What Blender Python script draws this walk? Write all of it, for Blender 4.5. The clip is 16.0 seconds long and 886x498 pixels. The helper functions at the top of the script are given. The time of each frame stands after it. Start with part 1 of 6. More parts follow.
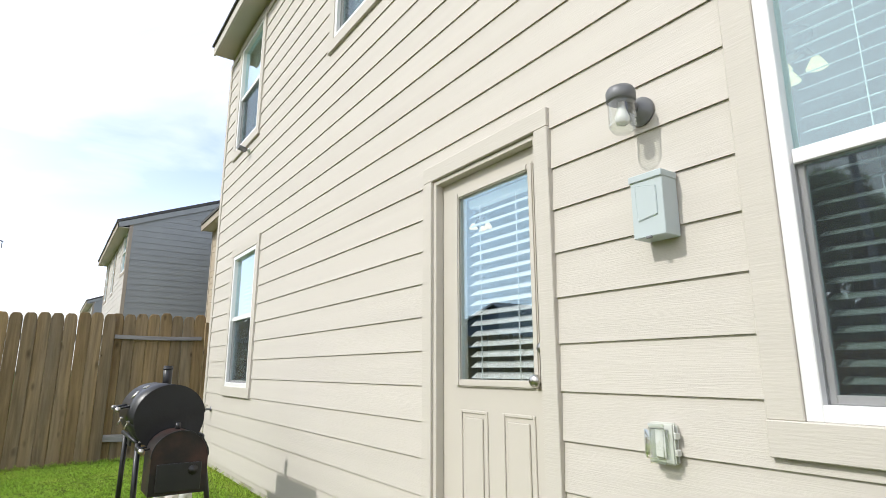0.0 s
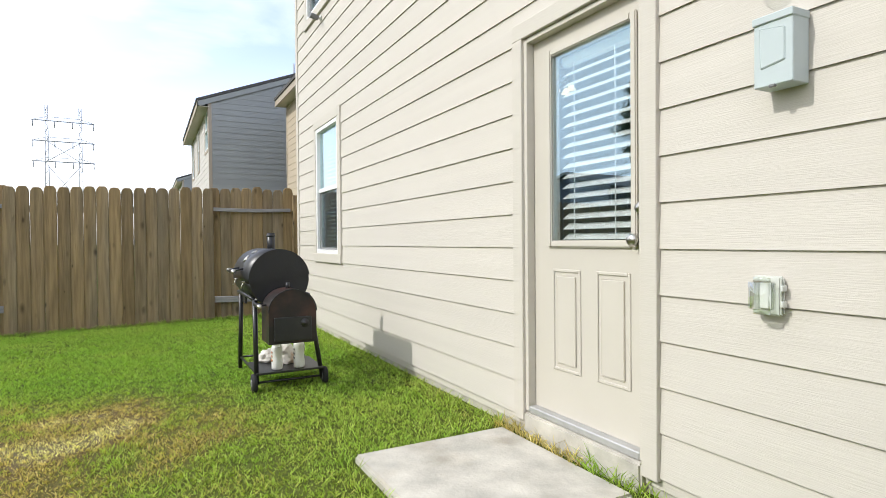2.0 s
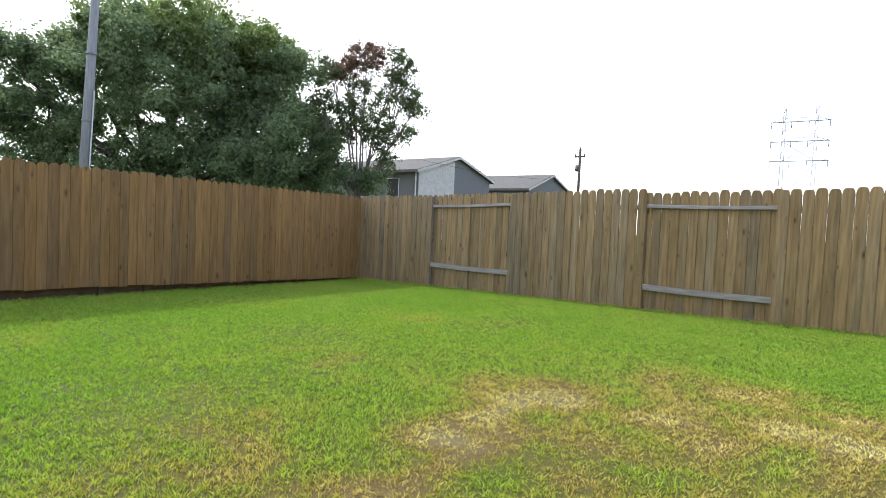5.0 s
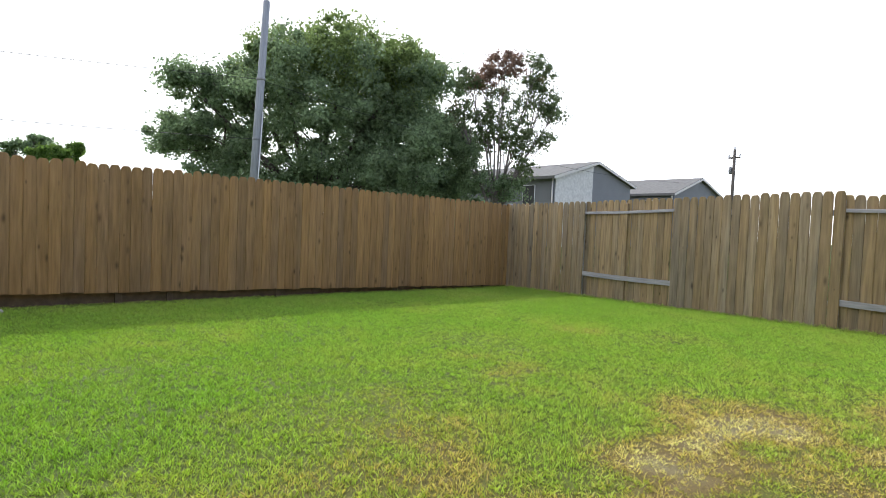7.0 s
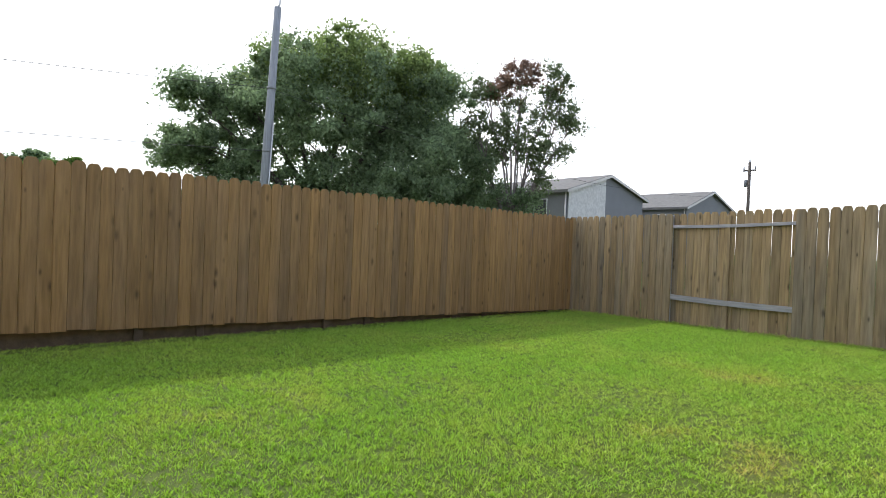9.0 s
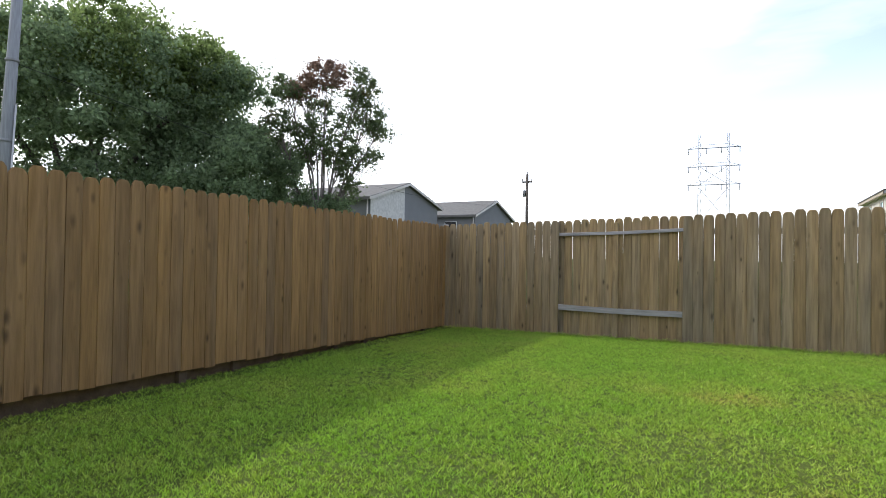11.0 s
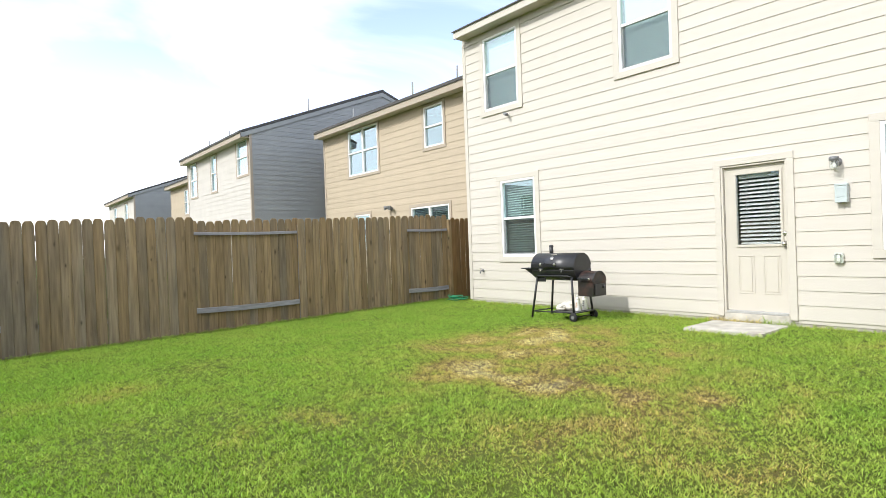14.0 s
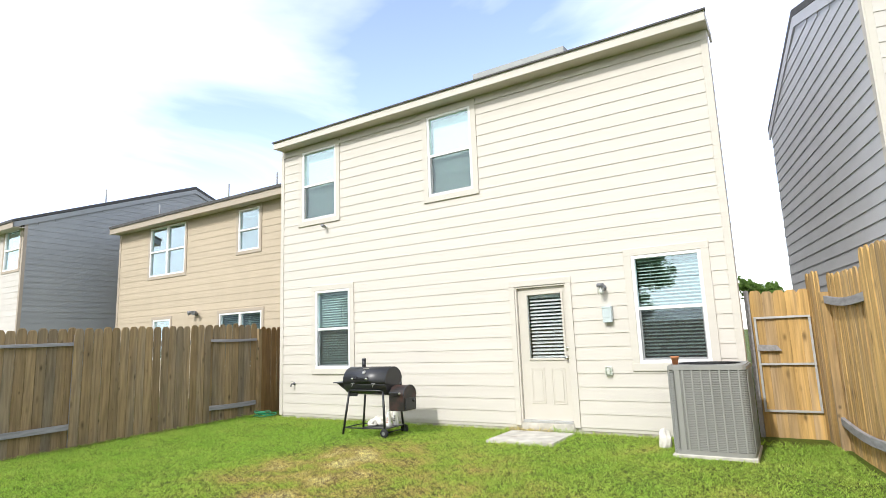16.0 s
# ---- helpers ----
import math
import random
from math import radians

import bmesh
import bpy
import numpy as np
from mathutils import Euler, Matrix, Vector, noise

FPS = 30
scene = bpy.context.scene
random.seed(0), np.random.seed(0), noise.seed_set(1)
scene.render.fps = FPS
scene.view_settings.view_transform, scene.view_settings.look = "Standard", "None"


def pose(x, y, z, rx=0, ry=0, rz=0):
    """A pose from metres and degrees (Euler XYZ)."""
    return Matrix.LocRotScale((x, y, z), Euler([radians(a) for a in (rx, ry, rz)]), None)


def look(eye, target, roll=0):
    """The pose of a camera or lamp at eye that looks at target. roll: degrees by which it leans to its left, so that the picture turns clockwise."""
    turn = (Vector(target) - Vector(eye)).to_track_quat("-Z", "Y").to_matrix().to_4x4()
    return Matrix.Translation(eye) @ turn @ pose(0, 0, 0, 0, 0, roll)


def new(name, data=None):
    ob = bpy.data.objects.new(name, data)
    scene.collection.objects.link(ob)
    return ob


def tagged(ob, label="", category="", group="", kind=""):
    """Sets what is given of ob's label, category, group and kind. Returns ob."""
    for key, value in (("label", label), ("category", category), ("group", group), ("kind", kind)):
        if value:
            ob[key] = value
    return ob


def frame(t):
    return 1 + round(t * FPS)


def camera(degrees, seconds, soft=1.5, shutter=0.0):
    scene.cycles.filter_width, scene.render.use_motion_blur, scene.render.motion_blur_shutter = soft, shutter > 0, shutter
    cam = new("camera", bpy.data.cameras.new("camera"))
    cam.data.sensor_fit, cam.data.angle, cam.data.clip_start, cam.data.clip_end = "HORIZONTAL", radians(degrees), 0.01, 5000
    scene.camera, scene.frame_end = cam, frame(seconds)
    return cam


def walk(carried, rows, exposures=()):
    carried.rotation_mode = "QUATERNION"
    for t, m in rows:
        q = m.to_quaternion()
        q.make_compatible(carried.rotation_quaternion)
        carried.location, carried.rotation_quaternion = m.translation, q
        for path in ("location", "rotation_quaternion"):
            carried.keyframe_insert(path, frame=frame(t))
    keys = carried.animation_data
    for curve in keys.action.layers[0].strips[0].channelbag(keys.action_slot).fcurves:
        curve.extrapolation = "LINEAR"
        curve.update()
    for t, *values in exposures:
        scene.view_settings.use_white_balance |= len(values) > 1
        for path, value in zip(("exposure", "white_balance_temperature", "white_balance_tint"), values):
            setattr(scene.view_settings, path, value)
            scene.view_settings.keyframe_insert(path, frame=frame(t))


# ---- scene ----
cam = camera(76.6, 16.0, soft=0.5)
PATH = [
    (0, (0.466, 1.271, 1.137), (1.579, 2.878, 1.558), -0.1),
    (0.5, (0.434, 1.248, 1.079), (1.561, 2.881, 1.324), -0.1),
    (1, (0.383, 1.223, 1.045), (1.515, 2.869, 1.148), 0.0),
    (1.5, (0.37, 1.248, 1.059), (1.465, 2.921, 1.073), -0.2),
    (2, (0.338, 1.299, 1.092), (1.267, 3.07, 1.064), -0.5),
    (2.5, (0.268, 1.35, 1.103), (0.857, 3.261, 1.065), 0.2),
    (3, (0.184, 1.36, 1.11), (0.397, 3.348, 1.065), 0.8),
    (3.5, (0.068, 1.327, 1.13), (-0.1, 3.319, 1.074), 1.3),
    (4, (-0.078, 1.259, 1.101), (-0.673, 3.167, 1.04), 2.0),
    (4.5, (-0.158, 1.15, 1.1), (-1.123, 2.9, 1.027), 2.5),
    (5, (-0.142, 1.07, 1.121), (-1.365, 2.65, 1.037), 2.6),
    (7.5, (-0.834, 0.866, 1.09), (-2.419, 2.085, 1.029), 2.5),
    (8, (-1.338, 0.867, 1.064), (-2.947, 2.054, 1.019), 2.5),
    (10.5, (-4.211, 1.003, 1.126), (-5.409, 2.604, 1.147), 1.3),
    (11, (-4.7, 0.992, 1.123), (-5.665, 2.743, 1.147), 0.9),
    (11.5, (-5.081, 0.894, 1.119), (-5.64, 2.814, 1.147), 0.3),
    (12, (-5.434, 0.915, 1.143), (-5.579, 2.91, 1.166), -0.3),
    (12.5, (-5.602, 0.778, 1.158), (-5.35, 2.763, 1.17), -1.0),
    (13, (-5.763, 0.641, 1.204), (-5.071, 2.517, 1.206), -1.5),
    (13.5, (-5.854, 0.504, 1.22), (-4.841, 2.229, 1.212), -2.0),
    (14, (-5.827, 0.281, 1.239), (-4.549, 1.82, 1.224), -2.1),
    (14.5, (-5.854, 0.166, 1.249), (-4.353, 1.488, 1.249), -2.1),
    (15, (-5.842, 0.144, 1.267), (-4.198, 1.282, 1.317), -2.0),
    (15.5, (-5.8, 0.137, 1.36), (-4.112, 1.195, 1.53), -2.2),
    (16, (-5.832, 0.129, 1.415), (-4.153, 1.169, 1.735), -2.2),
]
walk(cam, [(t, look(eye, target, roll)) for t, eye, target, roll in PATH], [(0, 0.21), (1.5, 0.28), (3, 0.26), (4, 0.17), (5, 0.54), (8, 0.56), (10.5, 0.32), (11.5, 0.25), (12.5, 0.23), (13.5, 0.41), (14.5, 0.57), (15.5, 0.64), (16, 0.52)])

# ---- world and sun ----
SUN_WAY = Vector((1.0, -0.14, -0.83)).normalized()
world = bpy.data.worlds.new("sky")
scene.world = world
world.use_nodes = True
wn, wl = world.node_tree.nodes, world.node_tree.links
wn.clear()
sky = wn.new("ShaderNodeTexSky")
sky.sky_type, sky.sun_disc = "NISHITA", False
sky.sun_elevation, sky.sun_rotation = radians(39.4), radians(-82)
geo = wn.new("ShaderNodeTexCoord")
sep = wn.new("ShaderNodeSeparateXYZ")
wl.new(geo.outputs["Generated"], sep.inputs[0])
zc = wn.new("ShaderNodeMath"); zc.operation = "MAXIMUM"; zc.inputs[1].default_value = 0.0
wl.new(sep.outputs["Z"], zc.inputs[0])
za = wn.new("ShaderNodeMath"); za.operation = "ADD"; za.inputs[1].default_value = 0.18
wl.new(zc.outputs[0], za.inputs[0])
dv = wn.new("ShaderNodeVectorMath"); dv.operation = "DIVIDE"
wl.new(geo.outputs["Generated"], dv.inputs[0]); wl.new(za.outputs[0], dv.inputs[1])
cl = wn.new("ShaderNodeTexNoise")
cl.inputs["Scale"].default_value, cl.inputs["Detail"].default_value, cl.inputs["Distortion"].default_value = 1.15, 7, 0.7
wl.new(dv.outputs[0], cl.inputs["Vector"])
cr = wn.new("ShaderNodeValToRGB")
cr.color_ramp.elements[0].position, cr.color_ramp.elements[1].position = 0.40, 0.78
wl.new(cl.outputs["Fac"], cr.inputs[0])
# haze whitens the sky towards the sun's side and the horizon
hz = wn.new("ShaderNodeMapRange")
hz.interpolation_type = "SMOOTHERSTEP"
hz.inputs["From Min"].default_value, hz.inputs["From Max"].default_value = 0.40, -0.05
hz.inputs["To Min"].default_value, hz.inputs["To Max"].default_value = 0.0, 0.75
wl.new(sep.outputs["Z"], hz.inputs["Value"])
hx = wn.new("ShaderNodeMapRange")
hx.interpolation_type = "SMOOTHERSTEP"
hx.inputs["From Min"].default_value, hx.inputs["From Max"].default_value = 0.40, -0.85
wl.new(sep.outputs["X"], hx.inputs["Value"])
mx = wn.new("ShaderNodeMath"); mx.operation = "MAXIMUM"
wl.new(hz.outputs[0], mx.inputs[0]); wl.new(cr.outputs[0], mx.inputs[1])
mx2 = wn.new("ShaderNodeMath"); mx2.operation = "MAXIMUM"
wl.new(mx.outputs[0], mx2.inputs[0]); wl.new(hx.outputs[0], mx2.inputs[1])
cm = wn.new("ShaderNodeMix"); cm.data_type = "RGBA"
wl.new(mx2.outputs[0], cm.inputs["Factor"]); blue = wn.new("ShaderNodeVectorMath"); blue.operation = "MULTIPLY"
blue.inputs[1].default_value = (2.14, 1.86, 1.97)
wl.new(sky.outputs[0], blue.inputs[0]); wl.new(blue.outputs[0], cm.inputs["A"])
cm.inputs["B"].default_value = (9.0, 9.25, 9.7, 1)
bg = wn.new("ShaderNodeBackground"); bg.inputs["Strength"].default_value = 0.15
wl.new(cm.outputs["Result"], bg.inputs["Color"])
wo = wn.new("ShaderNodeOutputWorld")
wl.new(bg.outputs[0], wo.inputs[0])

sun = new("sun", bpy.data.lights.new("sun", "SUN"))
sun.data.energy, sun.data.angle, sun.data.color = 2.38, radians(1.6), (1.0, 0.98, 0.94)
sun.matrix_world = look((0, 0, 30), Vector((0, 0, 30)) + SUN_WAY)

# ---- materials ----
def mat(name, base, rough=0.7, metal=0.0, vary=0.1, scale=8.0, stretch=(1, 1, 1), bump=0.1, bump_scale=60.0, per_object=0.0, per_island=0.0, knots=0.0, second=None, second_at=(0.5, 0.7), second_scale=1.5, spec=0.4):
    """A surface with two scales of variation, fine relief, and an optional second colour in patches."""
    m = bpy.data.materials.new(name)
    m.use_nodes = True
    n, l = m.node_tree.nodes, m.node_tree.links
    p = n["Principled BSDF"]
    p.inputs["Roughness"].default_value, p.inputs["Metallic"].default_value = rough, metal
    p.inputs["Specular IOR Level"].default_value = spec
    tc = n.new("ShaderNodeTexCoord")
    mp = n.new("ShaderNodeMapping")
    mp.inputs["Scale"].default_value = stretch
    l.new(tc.outputs["Object"], mp.inputs[0])
    vec = mp.outputs[0]
    oi = n.new("ShaderNodeObjectInfo")
    if per_object:
        add = n.new("ShaderNodeVectorMath"); add.operation = "MULTIPLY_ADD"
        com = n.new("ShaderNodeCombineXYZ")
        for i in range(3):
            l.new(oi.outputs["Random"], com.inputs[i])
        l.new(com.outputs[0], add.inputs[0]); add.inputs[1].default_value = (37, 53, 71)
        l.new(vec, add.inputs[2])
        vec = add.outputs[0]
    nz = n.new("ShaderNodeTexNoise")
    nz.inputs["Scale"].default_value, nz.inputs["Detail"].default_value = scale, 6
    l.new(vec, nz.inputs["Vector"])
    mr = n.new("ShaderNodeMapRange")
    mr.inputs["From Min"].default_value, mr.inputs["From Max"].default_value = 0.25, 0.75
    mr.inputs["To Min"].default_value, mr.inputs["To Max"].default_value = 1 - vary, 1 + vary
    l.new(nz.outputs["Fac"], mr.inputs["Value"])
    val = mr.outputs[0]
    for amount, src in ((per_object, oi.outputs["Random"]), (per_island, None)):
        if amount:
            if src is None:
                src = n.new("ShaderNodeNewGeometry").outputs["Random Per Island"]
            r2 = n.new("ShaderNodeMapRange")
            r2.inputs["To Min"].default_value, r2.inputs["To Max"].default_value = 1 - amount, 1 + amount
            l.new(src, r2.inputs["Value"])
            mu = n.new("ShaderNodeMath"); mu.operation = "MULTIPLY"
            l.new(val, mu.inputs[0]); l.new(r2.outputs[0], mu.inputs[1])
            val = mu.outputs[0]
    if knots:
        # scattered dark knots, stretched along the grain
        mk = n.new("ShaderNodeMapping"); mk.inputs["Scale"].default_value = (9, 9, 6.5)
        sh = n.new("ShaderNodeVectorMath"); sh.operation = "MULTIPLY_ADD"
        co = n.new("ShaderNodeCombineXYZ")
        for i in range(3):
            l.new(oi.outputs["Random"], co.inputs[i])
        l.new(co.outputs[0], sh.inputs[0]); sh.inputs[1].default_value = (91, 67, 83)
        l.new(tc.outputs["Object"], mk.inputs[0]); l.new(mk.outputs[0], sh.inputs[2])
        vo = n.new("ShaderNodeTexVoronoi"); vo.inputs["Scale"].default_value = 1.0
        l.new(sh.outputs[0], vo.inputs["Vector"])
        sc = n.new("ShaderNodeSeparateColor"); l.new(vo.outputs["Color"], sc.inputs[0])
        sz = n.new("ShaderNodeMapRange")
        sz.inputs["From Min"].default_value, sz.inputs["To Min"].default_value, sz.inputs["To Max"].default_value = 0.32, 0.002, 0.36
        l.new(sc.outputs[0], sz.inputs["Value"])
        dk = n.new("ShaderNodeMapRange"); dk.interpolation_type = "SMOOTHSTEP"
        dk.inputs["From Min"].default_value = 0.0
        dk.inputs["To Min"].default_value, dk.inputs["To Max"].default_value = 1 - knots, 1.0
        l.new(vo.outputs["Distance"], dk.inputs["Value"]); l.new(sz.outputs[0], dk.inputs["From Max"])
        mk2 = n.new("ShaderNodeMath"); mk2.operation = "MULTIPLY"
        l.new(val, mk2.inputs[0]); l.new(dk.outputs[0], mk2.inputs[1])
        val = mk2.outputs[0]
    colour = None
    if second:
        n2 = n.new("ShaderNodeTexNoise")
        n2.inputs["Scale"].default_value, n2.inputs["Detail"].default_value = second_scale, 5
        l.new(vec, n2.inputs["Vector"])
        rp = n.new("ShaderNodeValToRGB")
        rp.color_ramp.elements[0].position, rp.color_ramp.elements[1].position = second_at
        l.new(n2.outputs["Fac"], rp.inputs[0])
        mi = n.new("ShaderNodeMix"); mi.data_type = "RGBA"
        mi.inputs["A"].default_value, mi.inputs["B"].default_value = (*base, 1), (*second, 1)
        l.new(rp.outputs[0], mi.inputs["Factor"])
        colour = mi.outputs["Result"]
    mul = n.new("ShaderNodeVectorMath"); mul.operation = "SCALE"
    if colour:
        l.new(colour, mul.inputs[0])
    else:
        mul.inputs[0].default_value = base
    l.new(val, mul.inputs["Scale"])
    l.new(mul.outputs[0], p.inputs["Base Color"])
    if bump:
        b = n.new("ShaderNodeBump")
        b.inputs["Strength"].default_value, b.inputs["Distance"].default_value = bump, 0.01
        nb = n.new("ShaderNodeTexNoise")
        nb.inputs["Scale"].default_value, nb.inputs["Detail"].default_value = bump_scale, 4
        l.new(vec, nb.inputs["Vector"]); l.new(nb.outputs["Fac"], b.inputs["Height"])
        l.new(b.outputs[0], p.inputs["Normal"])
    return m


def glass_mat(name, tint=(0.90, 0.95, 0.94), gloss=(0.72, 0.90, 1.0), head_on=0.17):
    """Thin pane: clear where seen squarely, mirroring at a slant."""
    m = bpy.data.materials.new(name)
    m.use_nodes = True
    n, l = m.node_tree.nodes, m.node_tree.links
    n.clear()
    t, g, f, x, o = (n.new("ShaderNode" + k) for k in ("BsdfTransparent", "BsdfGlossy", "LayerWeight", "MixShader", "OutputMaterial"))
    t.inputs["Color"].default_value = (*tint, 1)
    g.inputs["Roughness"].default_value = 0.01
    g.inputs["Color"].default_value = (*gloss, 1)
    f.inputs["Blend"].default_value = 0.5
    pw = n.new("ShaderNodeMath"); pw.operation = "POWER"; pw.inputs[1].default_value = 3.0
    ma = n.new("ShaderNodeMath"); ma.operation = "MULTIPLY_ADD"
    ma.inputs[1].default_value, ma.inputs[2].default_value = 1 - head_on, head_on
    l.new(f.outputs["Facing"], pw.inputs[0]); l.new(pw.outputs[0], ma.inputs[0])
    l.new(ma.outputs[0], x.inputs[0]); l.new(t.outputs[0], x.inputs[1]); l.new(g.outputs[0], x.inputs[2]); l.new(x.outputs[0], o.inputs[0])
    return m


def screen_mat(name):
    """Insect screen: fine dark mesh, half see-through."""
    m = bpy.data.materials.new(name)
    m.use_nodes = True
    n, l = m.node_tree.nodes, m.node_tree.links
    n.clear()
    t, d, x, o = (n.new("ShaderNode" + k) for k in ("BsdfTransparent", "BsdfDiffuse", "MixShader", "OutputMaterial"))
    d.inputs["Color"].default_value = (0.06, 0.066, 0.07, 1)
    x.inputs[0].default_value = 0.26
    l.new(t.outputs[0], x.inputs[1]); l.new(d.outputs[0], x.inputs[2]); l.new(x.outputs[0], o.inputs[0])
    return m


CREAM = mat("cream_fibre_cement", (0.578, 0.543, 0.485), 0.75, vary=0.035, scale=2, stretch=(1, 0.22, 6), bump=0.17, bump_scale=45, per_object=0.015)
CREAM_TRIM = mat("cream_trim_paint", (0.562, 0.528, 0.466), 0.7, vary=0.03, scale=3, stretch=(1, 0.3, 4), bump=0.14, bump_scale=40)
DOOR_PAINT = mat("door_paint", (0.555, 0.52, 0.455), 0.5, vary=0.03, scale=3, bump=0.04)
TAN = mat("tan_fibre_cement", (0.46, 0.385, 0.285), 0.75, vary=0.05, scale=2, bump=0.15, bump_scale=30, per_island=0.03)
TAN_TRIM = mat("tan_trim_paint", (0.40, 0.34, 0.27), 0.7, vary=0.04, scale=3)
# grey for sides turned from the sun; their shade is in the colour
SHADE_GREY_SIDING = mat("shade_grey_fibre_cement", (0.315, 0.33, 0.33), 0.75, vary=0.05, scale=2, bump=0.15, bump_scale=30, per_island=0.03)
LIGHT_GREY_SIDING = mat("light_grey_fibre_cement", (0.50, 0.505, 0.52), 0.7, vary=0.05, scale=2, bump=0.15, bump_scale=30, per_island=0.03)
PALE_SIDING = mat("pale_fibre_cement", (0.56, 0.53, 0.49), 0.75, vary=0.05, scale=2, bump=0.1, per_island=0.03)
WHITE_VINYL = mat("white_vinyl", (0.82, 0.82, 0.81), 0.35, vary=0.02, scale=5, bump=0.02)
SLAT = mat("white_blind_slat", (0.78, 0.79, 0.78), 0.45, vary=0.03, scale=5, bump=0.0)
GLASS = glass_mat("window_glass", (0.82, 0.94, 0.91), (0.82, 0.93, 1.0), head_on=0.24)
CLEAR_GLASS = glass_mat("door_glass", (0.97, 0.99, 0.98), (0.62, 0.84, 1.0), 0.18)
SCREEN = screen_mat("insect_screen")
LAMP_GLOW = mat("lit_frosted_glass", (0.9, 0.85, 0.75), 0.5, vary=0.02, bump=0)
LAMP_GLOW.node_tree.nodes["Principled BSDF"].inputs["Emission Color"].default_value = (1.0, 0.80, 0.46, 1)
LAMP_GLOW.node_tree.nodes["Principled BSDF"].inputs["Emission Strength"].default_value = 0.9
DARK_ROOM = mat("interior_plaster", (0.30, 0.29, 0.27), 0.9, vary=0.05, scale=1, bump=0)
SHINGLE = mat("asphalt_shingle", (0.085, 0.083, 0.08), 0.95, vary=0.25, scale=12, bump=0.5, bump_scale=40)
GREY_METAL = mat("grey_flashing", (0.30, 0.31, 0.30), 0.6, metal=0.2, vary=0.08, scale=2, bump=0.02)
SOFFIT = mat("soffit_paint", (0.56, 0.51, 0.43), 0.8, vary=0.04, scale=2, bump=0.05)
CONCRETE = mat("weathered_concrete", (0.50, 0.475, 0.415), 0.9, vary=0.26, scale=6, bump=0.45, bump_scale=55, second=(0.34, 0.30, 0.235), second_at=(0.50, 0.72), second_scale=2.6)
FENCE = mat("weathered_cedar", (0.270, 0.188, 0.093), 0.85, vary=0.36, scale=4, stretch=(7, 7, 0.9), bump=0.5, bump_scale=16, per_object=0.19, knots=0.72, second=(0.222, 0.178, 0.118), second_at=(0.42, 0.68), second_scale=0.45)
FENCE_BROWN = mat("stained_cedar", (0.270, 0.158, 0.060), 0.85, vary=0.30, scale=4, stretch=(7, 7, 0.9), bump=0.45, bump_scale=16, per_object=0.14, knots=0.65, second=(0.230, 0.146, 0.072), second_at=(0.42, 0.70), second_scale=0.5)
FENCE_GOLD = mat("fresh_cedar", (0.47, 0.295, 0.105), 0.8, vary=0.36, scale=5, stretch=(7, 7, 0.6), bump=0.4, bump_scale=16, per_object=0.17, knots=0.65, second=(0.36, 0.265, 0.165), second_at=(0.46, 0.70), second_scale=0.6)
RAIL = mat("grey_weathered_rail", (0.29, 0.28, 0.28), 0.9, vary=0.25, scale=4, stretch=(1, 7, 7), bump=0.5, bump_scale=18)
# dark brown with the shade below the back fence put into the colour
GAP_SHADE = mat("gap_shade_brown", (0.10, 0.075, 0.05), 0.95, vary=0.3, scale=9, bump=0.6, bump_scale=40)
BLACK_STEEL = mat("black_enamel_steel", (0.020, 0.021, 0.023), 0.36, metal=0.0, vary=0.25, scale=6, bump=0.08, bump_scale=50, second=(0.035, 0.032, 0.030), second_at=(0.5, 0.75), spec=0.5)
SCORCHED = mat("heat_browned_steel", (0.024, 0.021, 0.020), 0.42, vary=0.3, scale=5, bump=0.1, second=(0.068, 0.032, 0.025), second_at=(0.48, 0.72), second_scale=5)
CHROME = mat("brushed_nickel", (0.55, 0.53, 0.48), 0.28, metal=1.0, vary=0.08, scale=10, bump=0.0)
RUBBER = mat("black_rubber", (0.02, 0.02, 0.02), 0.8, vary=0.1, bump=0.1)
WHITE_PLASTIC = mat("white_plastic", (0.80, 0.80, 0.78), 0.4, vary=0.03, bump=0.0)
RED_PLASTIC = mat("red_plastic", (0.45, 0.03, 0.03), 0.4, vary=0.03, bump=0.0)
CRUMPLED = mat("crumpled_white_plastic", (0.66, 0.63, 0.57), 0.4, vary=0.1, scale=14, bump=0.4, bump_scale=25, second=(0.5, 0.25, 0.08), second_at=(0.6, 0.7), second_scale=6)
BOX_GREY = mat("grey_green_enclosure", (0.475, 0.54, 0.545), 0.45, vary=0.04, scale=4, bump=0.02)
CLEAR_COVER = glass_mat("clear_polycarbonate", (0.93, 0.95, 0.92), (0.85, 0.85, 0.85), 0.10)
COVER_BASE = mat("aged_clear_plastic", (0.62, 0.635, 0.585), 0.35, vary=0.1, scale=10, bump=0.05)
DARK_GREY = mat("dark_grey_metal", (0.19, 0.195, 0.20), 0.5, metal=0.3, vary=0.15, scale=8, bump=0.05)
AC_GREY = mat("grey_painted_steel", (0.265, 0.265, 0.245), 0.55, vary=0.06, scale=4, bump=0.03)
AC_DARK = mat("condenser_coil", (0.035, 0.035, 0.035), 0.6, metal=0.3, vary=0.15, scale=30, bump=0.2)
TERRACOTTA = mat("terracotta", (0.50, 0.20, 0.09), 0.85, vary=0.12, scale=12, bump=0.1)
HOSE = mat("green_hose_rubber", (0.02, 0.22, 0.10), 0.45, vary=0.1, bump=0.05)
GALV = mat("galvanised_steel", (0.48, 0.48, 0.47), 0.5, metal=0.5, vary=0.12, scale=10, bump=0.05)
POLE_WOOD = mat("grey_pole", (0.22, 0.23, 0.24), 0.85, vary=0.23, scale=4, stretch=(5, 5, 0.4), bump=0.2)
